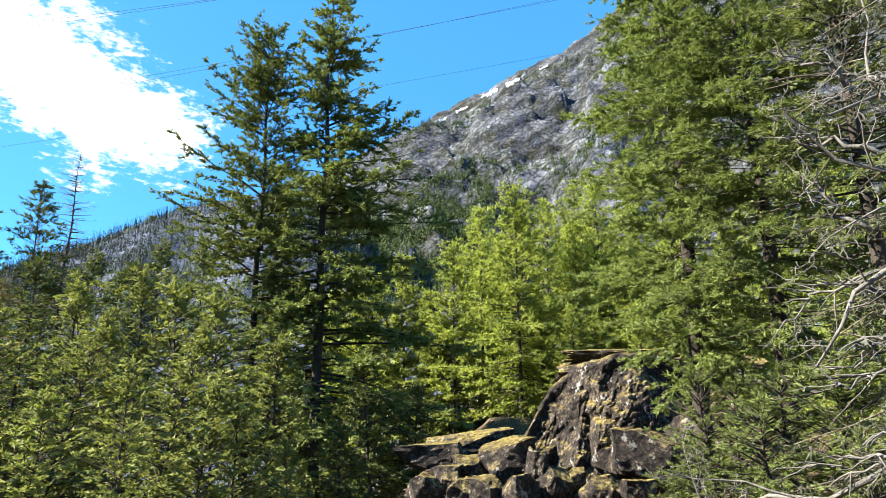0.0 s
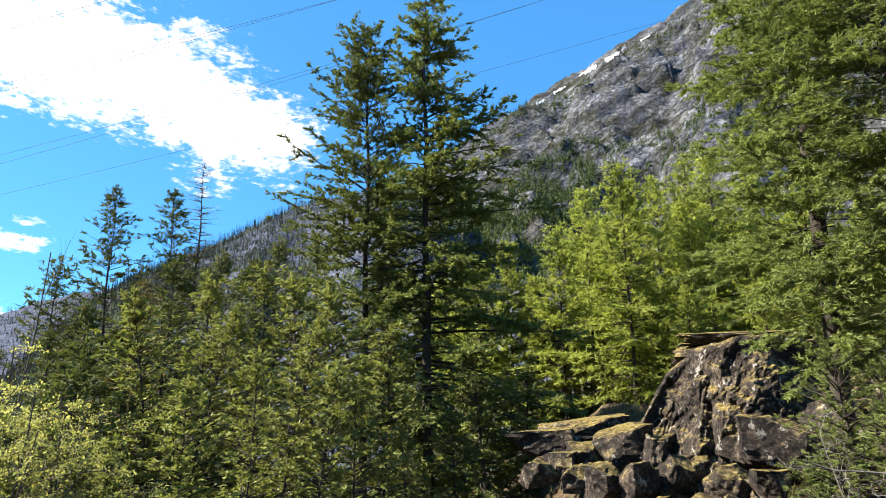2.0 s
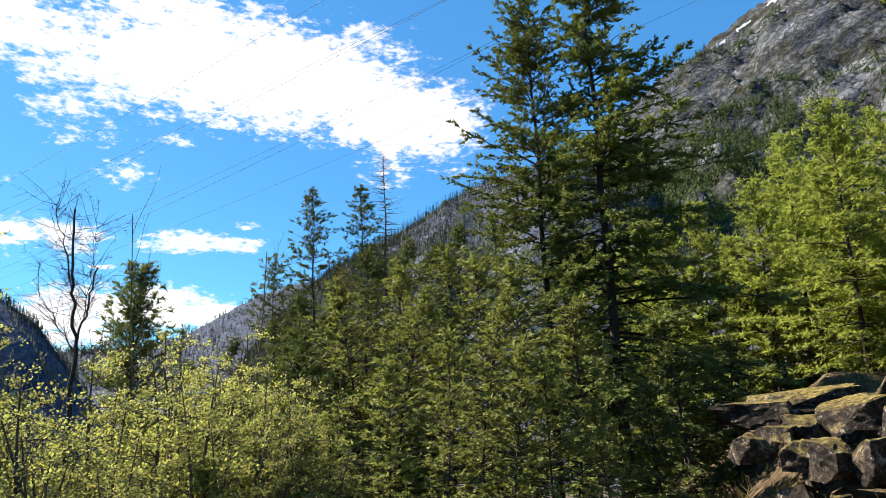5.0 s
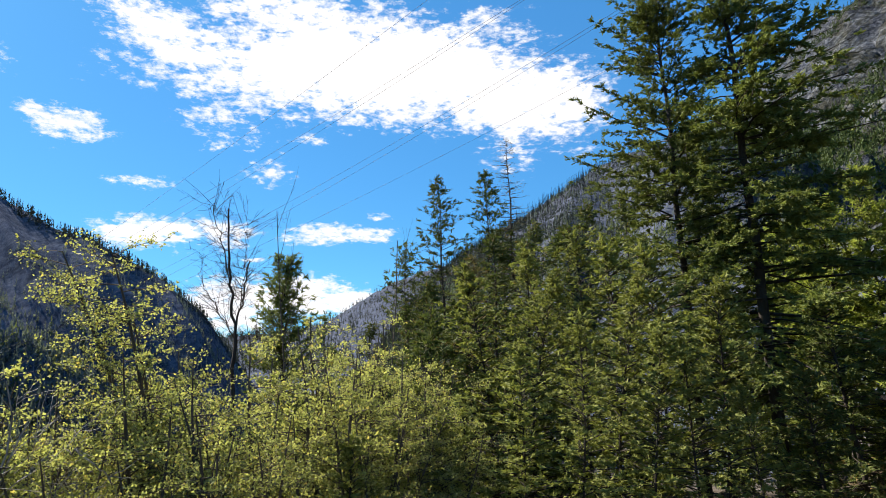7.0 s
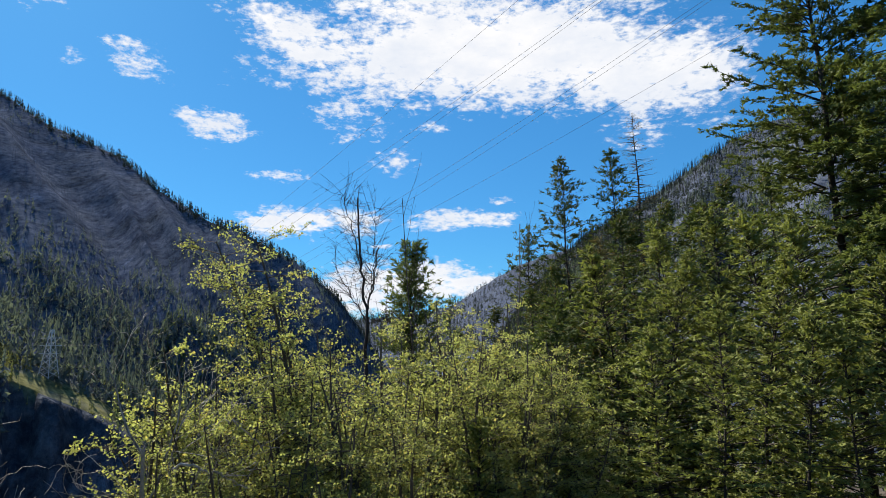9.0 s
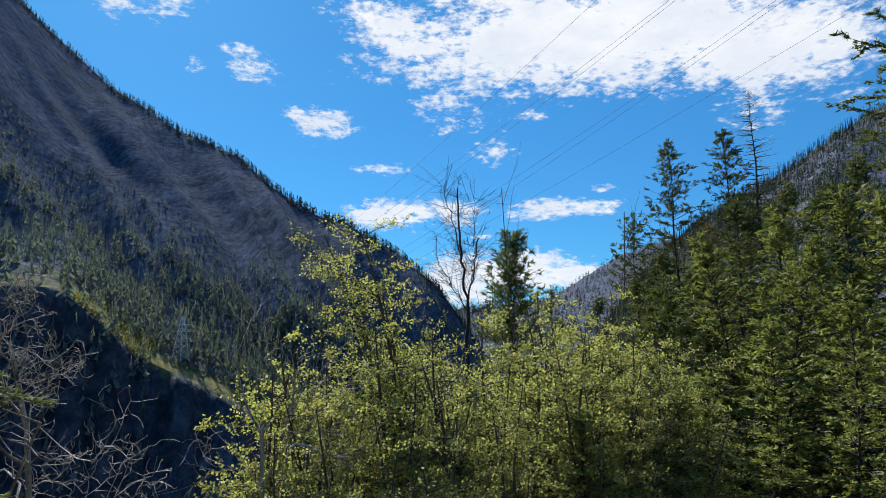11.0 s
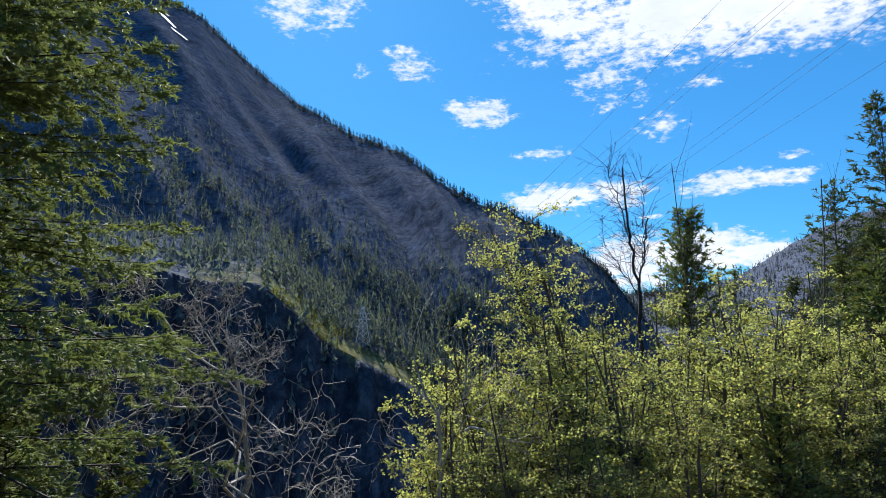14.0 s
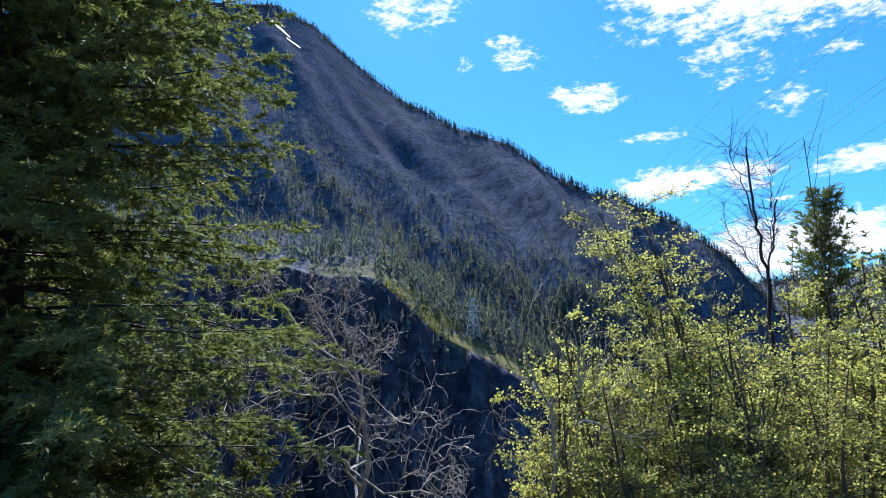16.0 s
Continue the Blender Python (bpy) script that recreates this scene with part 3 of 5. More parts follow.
def broadleaf_meshes(seed, height, width, stems=6, leaf=0.056, leaves=14, tilt=(0.0, 0.0), limb_gap=0.27, sparse=0.0):
    """Stems, twigs and leaves of a leafy shrub or small tree with several stems."""
    rng = np.random.default_rng(seed)
    K = 9
    s = np.linspace(0, 1, K)
    ang = rng.uniform(0, 2 * np.pi, stems)
    top = np.stack([np.cos(ang), np.sin(ang)], 1) * (width * rng.uniform(0.1, 0.75, stems))[:, None]
    hs = height * np.concatenate([[1.0], rng.uniform(0.5, 1.0, stems - 1)])
    wob = rng.normal(0, 0.12, (stems, 2, 2))
    P = np.zeros((stems, K, 3))
    for k in range(2):
        P[:, :, k] = top[:, k, None] * s ** 1.6 + tilt[k] * (hs[:, None] * s) ** 1.3 * 0.6 + wob[:, k, :1] * np.sin(s * 5) + wob[:, k, 1:] * np.sin(s * 9 + 1) * 0.5
    P[:, :, 2] = hs[:, None] * s - 0.3 * (1 - s)
    r0 = 0.02 + 0.011 * hs
    stem_mesh = [tubes(P[i:i + 1], (r0[i] * (1 - 0.9 * s))[None], 6) for i in range(stems)]

    def on(P, i, t):
        x = np.clip(t, 0, 0.999) * (P.shape[1] - 1)
        a = x.astype(int)
        w = (x - a)[:, None]
        return P[i, a] * (1 - w) + P[i, a + 1] * w

    nb = np.maximum((hs / limb_gap).astype(int), 4)
    bi = np.repeat(np.arange(stems), nb)
    t = rng.uniform(0.22, 1.0, len(bi))
    o = on(P, bi, t)
    a = rng.uniform(0, 2 * np.pi, len(bi))
    L = width * rng.uniform(0.35, 0.95, len(bi)) * (1.1 - 0.65 * t)
    d = np.stack([np.cos(a), np.sin(a), rng.uniform(0.0, 0.8, len(bi))], 1)
    ks = np.linspace(0, 1, 5)
    B = o[:, None] + unit(d)[:, None] * (L[:, None] * ks)[..., None] + np.stack([0 * ks, 0 * ks, -0.25 * ks ** 2], 1)[None] * L[:, None, None]
    limb_mesh = tubes(B, (0.006 + 0.006 * L)[:, None] * (1 - 0.85 * ks), 4)
    nt = np.maximum((L / 0.14).astype(int), 2)
    ti = np.repeat(np.arange(len(bi)), nt)
    tt = rng.uniform(0.15, 1.0, len(ti))
    to = on(B, ti, tt)
    td = unit(unit(d)[ti] * 0.8 + rng.normal(0, 0.6, (len(ti), 3)) * [1, 1, 0.35] + [0, 0, 0.08])
    tl = rng.uniform(0.15, 0.5, len(ti)) * (0.5 + 0.25 * width)
    tw = to[:, None] + td[:, None] * (tl[:, None] * np.array([0, 1.0]))[..., None]
    twig_mesh = tubes(tw, np.tile([0.006, 0.002], (len(ti), 1)), 3)
    n = len(ti) * leaves
    li = np.repeat(np.arange(len(ti)), leaves)
    keep = rng.uniform(0, 1, n) > sparse
    li = li[keep]
    n = len(li)
    p = to[li] + td[li] * (tl[li] * rng.uniform(0.15, 1.1, n))[:, None] + rng.normal(0, 0.035, (n, 3))
    ld = unit(td[li] * 0.4 + rng.normal(0, 0.7, (n, 3)) - [0, 0, 0.25])
    lw = unit(np.cross(ld, rng.normal(0, 1, (n, 3))))
    sz = leaf * rng.uniform(0.6, 1.35, n)[:, None]
    mid = p + ld * sz * 0.5 + np.cross(ld, lw) * sz * 0.12
    v = np.stack([p, mid + lw * sz * 0.42, p + ld * sz, mid - lw * sz * 0.42], 1).reshape(-1, 3)
    return stem_mesh, joined(limb_mesh, twig_mesh), (v, np.arange(len(v)).reshape(-1, 4))


def leafy_shrub(az, r, top_el, label, group="leafy shrubs", leaf_mat=COTTON, name="cottonwood", sink=0.1, **kw):
    at = ground_at(az, r)
    at.z -= sink
    height = 1.6 + r * math.tan(radians(top_el)) - at.z
    st, tw, lv = broadleaf_meshes(height=height, **kw)
    root = base_of(name, at, label, "broadleaf tree", group)
    for one in st:
        piece("stem", mesh_of("stem", *one, TWIG, True), root)
    tagged(piece("branchwork", mesh_of("branchwork", *tw, TWIG, True), root), kind="stuff")
    tagged(piece("crown", mesh_of("crown", *lv, leaf_mat), root, "fresh yellow-green spring leaves"), kind="stuff")
    root["reach"] = height
    return root


def bare_tree(name, az, r, top_el, label, mat, seed, trunk=0.09, forks=3, depth=4, spread=0.55, tilt=(0, 0), kids=(3, 5), sink=0.2, group="bare trees", first=0.35, up=0.25, curl=0.25, kid=1.0):
    """A leafless tree: a trunk that forks again and again into crooked twigs."""
    rng = np.random.default_rng(seed)
    at = ground_at(az, r)
    at.z -= sink
    height = 1.6 + r * math.tan(radians(top_el)) - at.z
    root = base_of(name, at, label, "bare tree", group)
    K = 6
    levels = [[] for _ in range(depth + 1)]

    def grow(o, d, length, rad, level):
        pts, p, q = [np.array(o)], np.array(o, float), np.array(d, float)
        for _ in range(K - 1):
            q = unit(q + rng.normal(0, curl * (0.35 if level == 0 else 1), 3) + [0, 0, up * (0.15 if level else 0.3)])
            p = p + q * length / (K - 1)
            pts.append(p)
        end = 0.35 if level < depth else 0.2
        levels[level].append((pts, rad * np.linspace(1, end, K)))
        if level == depth:
            return
        count = forks + 3 if level == 0 else int(rng.integers(kids[0], kids[1] + 1))
        for j in range(count):
            t = first + (1 - first) * (j + rng.uniform(0.2, 0.9)) / count
            a = min(int(t * (K - 1)), K - 2)
            w = t * (K - 1) - a
            o2 = pts[a] * (1 - w) + pts[a + 1] * w
            dd = unit(pts[a + 1] - pts[a])
            e = unit(np.cross(dd, rng.normal(0, 1, 3)))
            grow(o2, unit(dd * (1 - spread) + e * spread + [0, 0, 0.1]), length * kid * rng.uniform(0.35, 0.7) * (1.15 - 0.4 * t), rad * (1 - 0.6 * t) * 0.6, level + 1)

    grow((0, 0, 0), unit(np.array([tilt[0], tilt[1], 1.0])), height * math.hypot(1, math.hypot(*tilt)) / 1.0, trunk, 0)
    for level, group_ in enumerate(levels):
        if group_:
            P, R = np.array([g[0] for g in group_]), np.maximum(np.array([g[1] for g in group_]), 0.005 if trunk > 0.05 else 0.0025)
            levels[level] = tubes(P, R, 8 if level == 0 else 5 if level == 1 else 3)
    piece("trunk", mesh_of("trunk", *levels[0], mat, True), root)
    tagged(piece("branchwork", mesh_of("branchwork", *joined(*[l for l in levels[1:] if len(l)]), mat, True), root), kind="stuff")
    return root

# ---- the two tall firs ----
conifer("fir_tree", -28.1, 25, 38.2, "tall dark green fir with drooping limbs", "tall firs", FIR_MID, seed=11, radius=5.9, lopsided=(-28, 0.25), clumps=1.35, clear=0.1, whorl=0.55, per=6,
        rise=0.3, sag=0.36, shape=0.72, trunk=0.25, ragged=0.42, bare_low=0.1, twig=1.0, twig_gap=0.14, tuft_gap=0.16, blade=0.17, wide=0.07, count=11, spread=0.8)
conifer("fir_tree", -22.2, 26.5, 33.8, "thin-crowned fir beside a taller one", "tall firs", FIR_MID, seed=12, radius=4.5, lopsided=(160, 0.15), clumps=0.9, clear=0.2, whorl=0.55, per=6,
        rise=0.5, sag=0.25, shape=0.55, trunk=0.2, ragged=0.4, bare_low=0.15, twig=0.9, twig_gap=0.15, tuft_gap=0.17, blade=0.17, wide=0.066, count=10, spread=0.75)

# ---- fir thicket below them ----
THICKET = "fir thicket"
kinds = [conifer("fir_tree", az, r, el, "dense bushy green fir in the thicket", THICKET, FIR_OLIVE, seed=20 + i, radius=rad, clear=0.03, whorl=0.34, per=6, rise=0.5,
                 sag=0.3, shape=0.7, trunk=0.065, lean=1.2, clumps=1.35, twig=0.62, twig_gap=0.18, tuft_gap=0.17, blade=0.15, wide=0.066, count=8, spread=0.85, ragged=0.58)
         for i, (az, r, el, rad) in enumerate([(-20, 18, 10.5, 2.4), (-13, 20, 12, 2.5), (-4.5, 20, 8.5, 2.3), (-24, 17, 6.5, 2.1)])]
# thicket fir with darker needles, so that shade is in its colour
shaded = conifer("fir_tree", 0.5, 18, 2, "dense fir at the edge of the thicket, needles darkened for shade", THICKET, FIR, seed=26, radius=2.2, clear=0.04, whorl=0.36, per=6, rise=0.4, sag=0.4, shape=0.75, trunk=0.09,
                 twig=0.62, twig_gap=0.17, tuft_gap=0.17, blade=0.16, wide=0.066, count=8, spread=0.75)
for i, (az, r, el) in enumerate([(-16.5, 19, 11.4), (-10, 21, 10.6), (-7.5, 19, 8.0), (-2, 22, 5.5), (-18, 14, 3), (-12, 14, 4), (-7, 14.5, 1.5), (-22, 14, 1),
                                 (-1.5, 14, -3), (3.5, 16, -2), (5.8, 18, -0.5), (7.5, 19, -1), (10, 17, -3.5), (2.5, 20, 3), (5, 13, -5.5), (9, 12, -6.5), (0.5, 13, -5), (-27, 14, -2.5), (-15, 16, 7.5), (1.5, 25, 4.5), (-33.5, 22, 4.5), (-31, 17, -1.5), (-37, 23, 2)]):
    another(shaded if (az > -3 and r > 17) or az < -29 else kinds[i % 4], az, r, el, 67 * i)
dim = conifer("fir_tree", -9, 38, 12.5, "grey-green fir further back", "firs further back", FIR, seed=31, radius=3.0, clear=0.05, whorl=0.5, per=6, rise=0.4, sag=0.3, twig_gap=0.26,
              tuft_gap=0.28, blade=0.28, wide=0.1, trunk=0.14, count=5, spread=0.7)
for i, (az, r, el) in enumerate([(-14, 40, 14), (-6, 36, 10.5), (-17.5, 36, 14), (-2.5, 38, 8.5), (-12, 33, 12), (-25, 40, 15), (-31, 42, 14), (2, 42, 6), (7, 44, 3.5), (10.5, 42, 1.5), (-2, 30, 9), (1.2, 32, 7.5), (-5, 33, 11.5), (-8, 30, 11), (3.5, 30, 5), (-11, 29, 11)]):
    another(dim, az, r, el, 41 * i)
conifer("fir_tree", -3.0, 28, 9.6, "sickly brownish fir with thin needles", THICKET, DRY, seed=33, radius=2.2, clear=0.1, whorl=0.4, per=5, sag=0.4, trunk=0.11, twig_gap=0.24, blade=0.2, wide=0.045, count=6)

# ---- tall pines and the dead one, against the sky ----
SKYLINE = "pines on the skyline"
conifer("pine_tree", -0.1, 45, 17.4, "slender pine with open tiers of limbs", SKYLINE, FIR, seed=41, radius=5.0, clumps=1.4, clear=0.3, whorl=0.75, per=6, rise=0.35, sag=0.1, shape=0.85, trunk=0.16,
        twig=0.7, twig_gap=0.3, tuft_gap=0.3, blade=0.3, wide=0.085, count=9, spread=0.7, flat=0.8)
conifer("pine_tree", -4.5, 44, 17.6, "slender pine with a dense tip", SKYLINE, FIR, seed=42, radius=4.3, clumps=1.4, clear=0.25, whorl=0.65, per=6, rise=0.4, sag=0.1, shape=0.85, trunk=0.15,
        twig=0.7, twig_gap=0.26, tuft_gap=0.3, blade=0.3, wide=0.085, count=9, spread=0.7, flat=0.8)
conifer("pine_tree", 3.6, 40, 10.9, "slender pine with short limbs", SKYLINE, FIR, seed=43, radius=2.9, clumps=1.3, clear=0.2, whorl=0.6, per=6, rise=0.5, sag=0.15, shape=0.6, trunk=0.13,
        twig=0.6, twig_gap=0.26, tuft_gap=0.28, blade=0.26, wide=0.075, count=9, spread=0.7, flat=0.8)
conifer("pine_tree", 15.1, 31, 9.2, "small dense pine above the leafy shrubs", SKYLINE, FIR_MID, seed=44, radius=2.9, clear=0.08, whorl=0.42, per=9, rise=0.75, sag=0.1, shape=0.6, trunk=0.11,
        twig=0.7, twig_gap=0.2, tuft_gap=0.24, blade=0.24, wide=0.065, count=10, spread=0.7, flat=0.8)
conifer("pine_tree", 11.0, 33, 4.6, "small young pine above the leafy shrubs", SKYLINE, FIR_BRIGHT, seed=45, radius=1.4, clear=0.1, whorl=0.5, per=6, rise=0.6, sag=0.1, trunk=0.08, twig_gap=0.24, count=6, wide=0.05)
conifer("dead_pine", -6.9, 45, 20.4, "dead pine with short bare limbs", SKYLINE, DRY, DARKWOOD, seed=46, radius=2.0, clear=0.3, whorl=0.55, per=5, rise=0.1, sag=0.2, shape=0.5, trunk=0.17,
        twig=0.5, twig_gap=0.5, tuft_gap=0.4, blade=0.3, wide=0.02, count=4, spread=0.5, limb=0.05)

# ---- young pines behind the boulders ----
YOUNG = "young pines behind the boulders"
young = [conifer("pine_tree", az, r, el, "young yellow-green pine with feathery limbs", YOUNG, PINE, seed=50 + i, radius=rad, clear=0.06, whorl=0.45, per=6, rise=0.55, sag=0.2, shape=0.75,
                 trunk=0.10, twig=0.85, twig_gap=0.16, tuft_gap=0.19, blade=0.21, wide=0.072, count=7, spread=0.85, flat=0.9, ragged=0.35)
         for i, (az, r, el, rad) in enumerate([(-47, 31, 20.4, 4.0), (-43.6, 37, 18.4, 3.4), (-55, 33, 20, 3.7)])]
for i, (az, r, el) in enumerate([(-40.8, 34, 15.2), (-50, 35, 18.7), (-52.5, 33, 16.5), (-57, 31, 12.5), (-59.5, 32, 13), (-36, 36, 14), (-47.5, 40, 17), (-38.5, 35, 10.5), (-42, 37, 9.5),
                                 (-62, 30, 17), (-66, 28, 15), (-70, 30, 15), (-33, 36, 12), (-53, 37, 20), (-30, 38, 10.5), (-58, 40, 19), (-75, 26, 20), (-49, 31, 9), (-54, 30, 8), (-44.5, 36, 7), (-40, 37, 7.5), (-52, 29, 9), (-58, 29, 9), (-45.5, 40, 16), (-61, 30, 12)]):
    another(young[i % 3], az, r, el, 53 * i)

# ---- large firs at the right ----
conifer("fir_tree", -62.6, 13.5, 43, "large bright green fir beside the boulders", "large firs", FIR_BRIGHT, seed=61, radius=2.8, clumps=1.1, clear=0.22, whorl=0.4, per=8, rise=0.35, sag=0.3, shape=0.5, trunk=0.2,
        twig=0.85, twig_gap=0.115, tuft_gap=0.1, blade=0.1, wide=0.024, count=20, spread=0.75, limb=0.014, flat=0.8, inner=0.5)
conifer("fir_tree", -69, 12.5, 42, "large green fir with grey inner twigs", "large firs", FIR_BRIGHT, seed=62, radius=3.2, clumps=1.15, clear=0.26, whorl=0.42, per=8, rise=0.3, sag=0.35, shape=0.6, trunk=0.18,
        twig=0.8, twig_gap=0.13, tuft_gap=0.1, blade=0.1, wide=0.024, count=19, spread=0.75, bare_low=0.15, limb=0.014, flat=0.8, inner=0.5)
conifer("fir_tree", -77, 11, 42, "shaded fir behind the lichen-hung one", "large firs", FIR_LIT, seed=65, radius=2.8, clear=0.05, whorl=0.45, per=7, rise=0.2, sag=0.45, shape=0.6, trunk=0.16,
        twig=0.7, twig_gap=0.19, tuft_gap=0.13, blade=0.12, wide=0.04, count=8, spread=0.7)
conifer("fir_tree", -86, 8.0, 46, "old fir with bare limbs and hanging lichen", "large firs", LICHEN, TWIG, seed=63, radius=2.5, clear=0.1, whorl=0.34, per=5, rise=0.0, sag=0.8, shape=0.5, trunk=0.15,
        twig=0.6, twig_gap=0.1, tuft_gap=0.13, blade=0.15, wide=0.012, count=7, spread=0.9, limb=0.02, hang=0.4, flat=1.2)
small = conifer("fir_sapling", -66.5, 9.5, 1.0, "bright green fir sapling by the rocks", "fir saplings", FIR_BRIGHT, seed=64, radius=1.3, clear=0.02, whorl=0.22, per=6, rise=0.5, sag=0.3, trunk=0.04,
                twig=0.5, twig_gap=0.1, tuft_gap=0.075, blade=0.055, wide=0.013, count=20, spread=0.75)
for i, (az, r, el) in enumerate([(-61.5, 10, -3.0), (-72, 10, 3), (-65, 12, 2.5), (-74, 9, -2), (-62.6, 11.5, 3.6), (-68, 10.5, 3.0), (-59.3, 11.5, -5.0)]):
    another(small, az, r, el, 77 * i)

# ---- the large fir at the left ----
conifer("fir_tree", 84, 10, 45, "large dark fir with long hanging sprays", "large firs", FIR_LIT, seed=71, radius=5.4, clumps=0.7, clear=0.04, whorl=0.32, per=10, rise=0.25, sag=0.45, limb=0.018, ragged=0.28, shape=0.5, trunk=0.26,
        twig=0.85, twig_gap=0.13, tuft_gap=0.095, blade=0.085, wide=0.025, count=15, spread=0.85, flat=0.7, hang=0.22, inner=0.5)

# shade-dark copies, two of them added as dark mass behind the fir
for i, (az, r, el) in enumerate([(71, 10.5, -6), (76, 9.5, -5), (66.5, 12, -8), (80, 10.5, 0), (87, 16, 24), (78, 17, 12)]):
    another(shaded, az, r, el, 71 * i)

# ---- leafy shrubs ----
LEAFY = "leafy shrubs"
text = "cottonwood with fresh yellow-green spring leaves"
leafs = [leafy_shrub(az, r, el, text, LEAFY, seed=80 + i, width=w, stems=st, tilt=tl) for i, (az, r, el, w, st, tl) in enumerate([
    (24.5, 13, 1.0, 2.6, 7, (0, 0)), (16.5, 13, 2.5, 2.6, 7, (0, 0)), (37.5, 12.5, -0.8, 2.2, 6, (0, 0))])]
leafy_shrub(21.6, 15, 9.3, "leaning cottonwood with thin new leaves", LEAFY, seed=84, width=3.1, stems=11, tilt=(-0.2, -0.05), limb_gap=0.22)
for i, (az, r, el) in enumerate([(32.5, 13, 0.2), (20.5, 12.5, 0.5), (12.5, 13.5, 3.4), (9.3, 14.5, 2.0), (22, 10, -5), (15, 10.5, -4.5), (29, 10.5, -6), (35, 10, -8.5), (28.5, 14, 1.5), (18.5, 14.5, 2), (26, 11.5, -2), (7, 15, 2.8), (4, 17, 3.5), (10.8, 16, 4.2), (1.5, 16, 0.5), (6, 12.5, 0.8), (3.2, 13, -0.5), (8.8, 12.5, 1.2), (0.4, 13.5, -2.5), (30.5, 12, -1.5), (34.5, 11.5, -3.5)]):
    another(leafs[i % 3], az, r, el, 59 * i)

# ---- bare trees ----
def forked_tree():
    """The dead forked tree above the shrubs: trunk, four rising stems with broken tops, and fine twigs."""
    rng = np.random.default_rng(90)
    made = []
    at = ground_at(19.2, 26)
    root = base_of("dead_tree", at, "dead forked tree with broken black stems", "bare tree", "bare trees")

    def up(az, el):
        return np.array(Vector((-math.sin(radians(az)) * 26, math.cos(radians(az)) * 26, 1.6 + 26 * math.tan(radians(el)))) - at)

    def run(name, spots_, r0, r1, sides=7):
        P = np.array(spots_)
        t = np.linspace(0, len(P) - 1, 14)
        P = np.stack([np.interp(t, np.arange(len(P)), P[:, k]) for k in range(3)], 1) + rng.normal(0, 0.04, (14, 3))
        made.append(piece(name, mesh_of(name, *tubes(P[None], np.linspace(r0, r1, 14)[None] * 0.72, sides), DARKWOOD, True), made[0] if made else root))
        return P

    stems = [run("trunk", [np.array([0, 0, -0.4]), up(19.2, -4), up(19.1, 2.8)], 0.14, 0.105)]
    stems.append(run("stem", [up(19.1, 2.8), up(19.6, 6.5), up(19.9, 10), up(20.05, 14.0)], 0.09, 0.05))
    stems.append(run("stem", [up(19.7, 7), up(20.5, 11), up(21.5, 14.2)], 0.04, 0.014))
    stems.append(run("stem", [up(19.1, 3.2), up(18.4, 6.5), up(18.2, 9.4)], 0.06, 0.04))
    stems.append(run("stem", [up(18.7, 5.2), up(18.5, 9), up(18.3, 13.2)], 0.025, 0.01))
    stems.append(run("stem", [up(19.2, 2.4), up(20.6, 4.6), up(22.4, 8.0)], 0.035, 0.01))
    stems.append(run("stem", [up(19.1, 2.0), up(17.8, 2.4), up(16.9, 2.2)], 0.03, 0.008))
    P, R = [], []
    for st in stems[1:]:
        for _ in range(30):
            o = st[rng.integers(2, 14)]
            d = unit(rng.normal(0, 1, 3) * [1, 1, 0.4] + [0, 0, 0.7])
            l = rng.uniform(0.4, 1.9)
            tip = o + d * l + [0, 0, 0.12]
            P.append([o, o + d * l * 0.5 + rng.normal(0, 0.06, 3), tip])
            R.append([0.013, 0.008, 0.004])
            for _ in range(5):
                o2 = o + d * l * rng.uniform(0.3, 1.0)
                d2 = unit(d + rng.normal(0, 0.7, 3)) * rng.uniform(0.15, 0.55)
                P.append([o2, o2 + d2 * 0.5, o2 + d2 + [0, 0, -0.04]])
                R.append([0.007, 0.005, 0.004])
    tagged(piece("branchwork", mesh_of("branchwork", *tubes(P, R, 3), DARKWOOD, True), root), kind="stuff")


forked_tree()
bare_tree("bare_sapling", 13.2, 20, 14, "tall thin leafless grey sapling", TWIG, 92, trunk=0.032, forks=2, depth=2, spread=0.3, up=0.7, first=0.5, curl=0.08, kid=0.4)
bare_tree("bare_sapling", 6.6, 20, 11.4, "thin leafless sapling leaning a little", TWIG, 93, trunk=0.04, forks=0, depth=2, spread=0.3, up=0.6, first=0.4, curl=0.1, tilt=(0.08, 0), kid=0.5)
bare_tree("dead_tree", -79, 8.5, 30, "old grey tree with crooked lichen-hung branches", LICHEN_WOOD, 98, trunk=0.09, forks=7, depth=4, spread=0.7, up=-0.1, curl=0.45, kid=0.75, first=0.15, kids=(4, 5))
bare_tree("dead_tree", 59.3, 13, 0.8, "bare grey tree with crooked pale branches", DEADWOOD, 94, trunk=0.085, forks=5, depth=4, spread=0.66, up=0.12, curl=0.5, kids=(4, 6))
bare_tree("dead_tree", 65, 13, -2.5, "bare grey tree with many fine twigs", DEADWOOD, 95, trunk=0.08, forks=6, depth=4, spread=0.7, up=0.05, curl=0.5, kids=(4, 5))
bare_tree("dead_tree", 48, 12, -13, "fallen bare tree with a fan of pale twigs", DEADWOOD, 96, trunk=0.06, forks=4, depth=3, spread=0.5, up=0.1, tilt=(0.9, 0.3))
bare_tree("dead_tree", 42.5, 12, -9, "leaning bare grey tree", DEADWOOD, 97, trunk=0.08, forks=2, depth=3, spread=0.5, up=0.25, tilt=(0.5, 0))


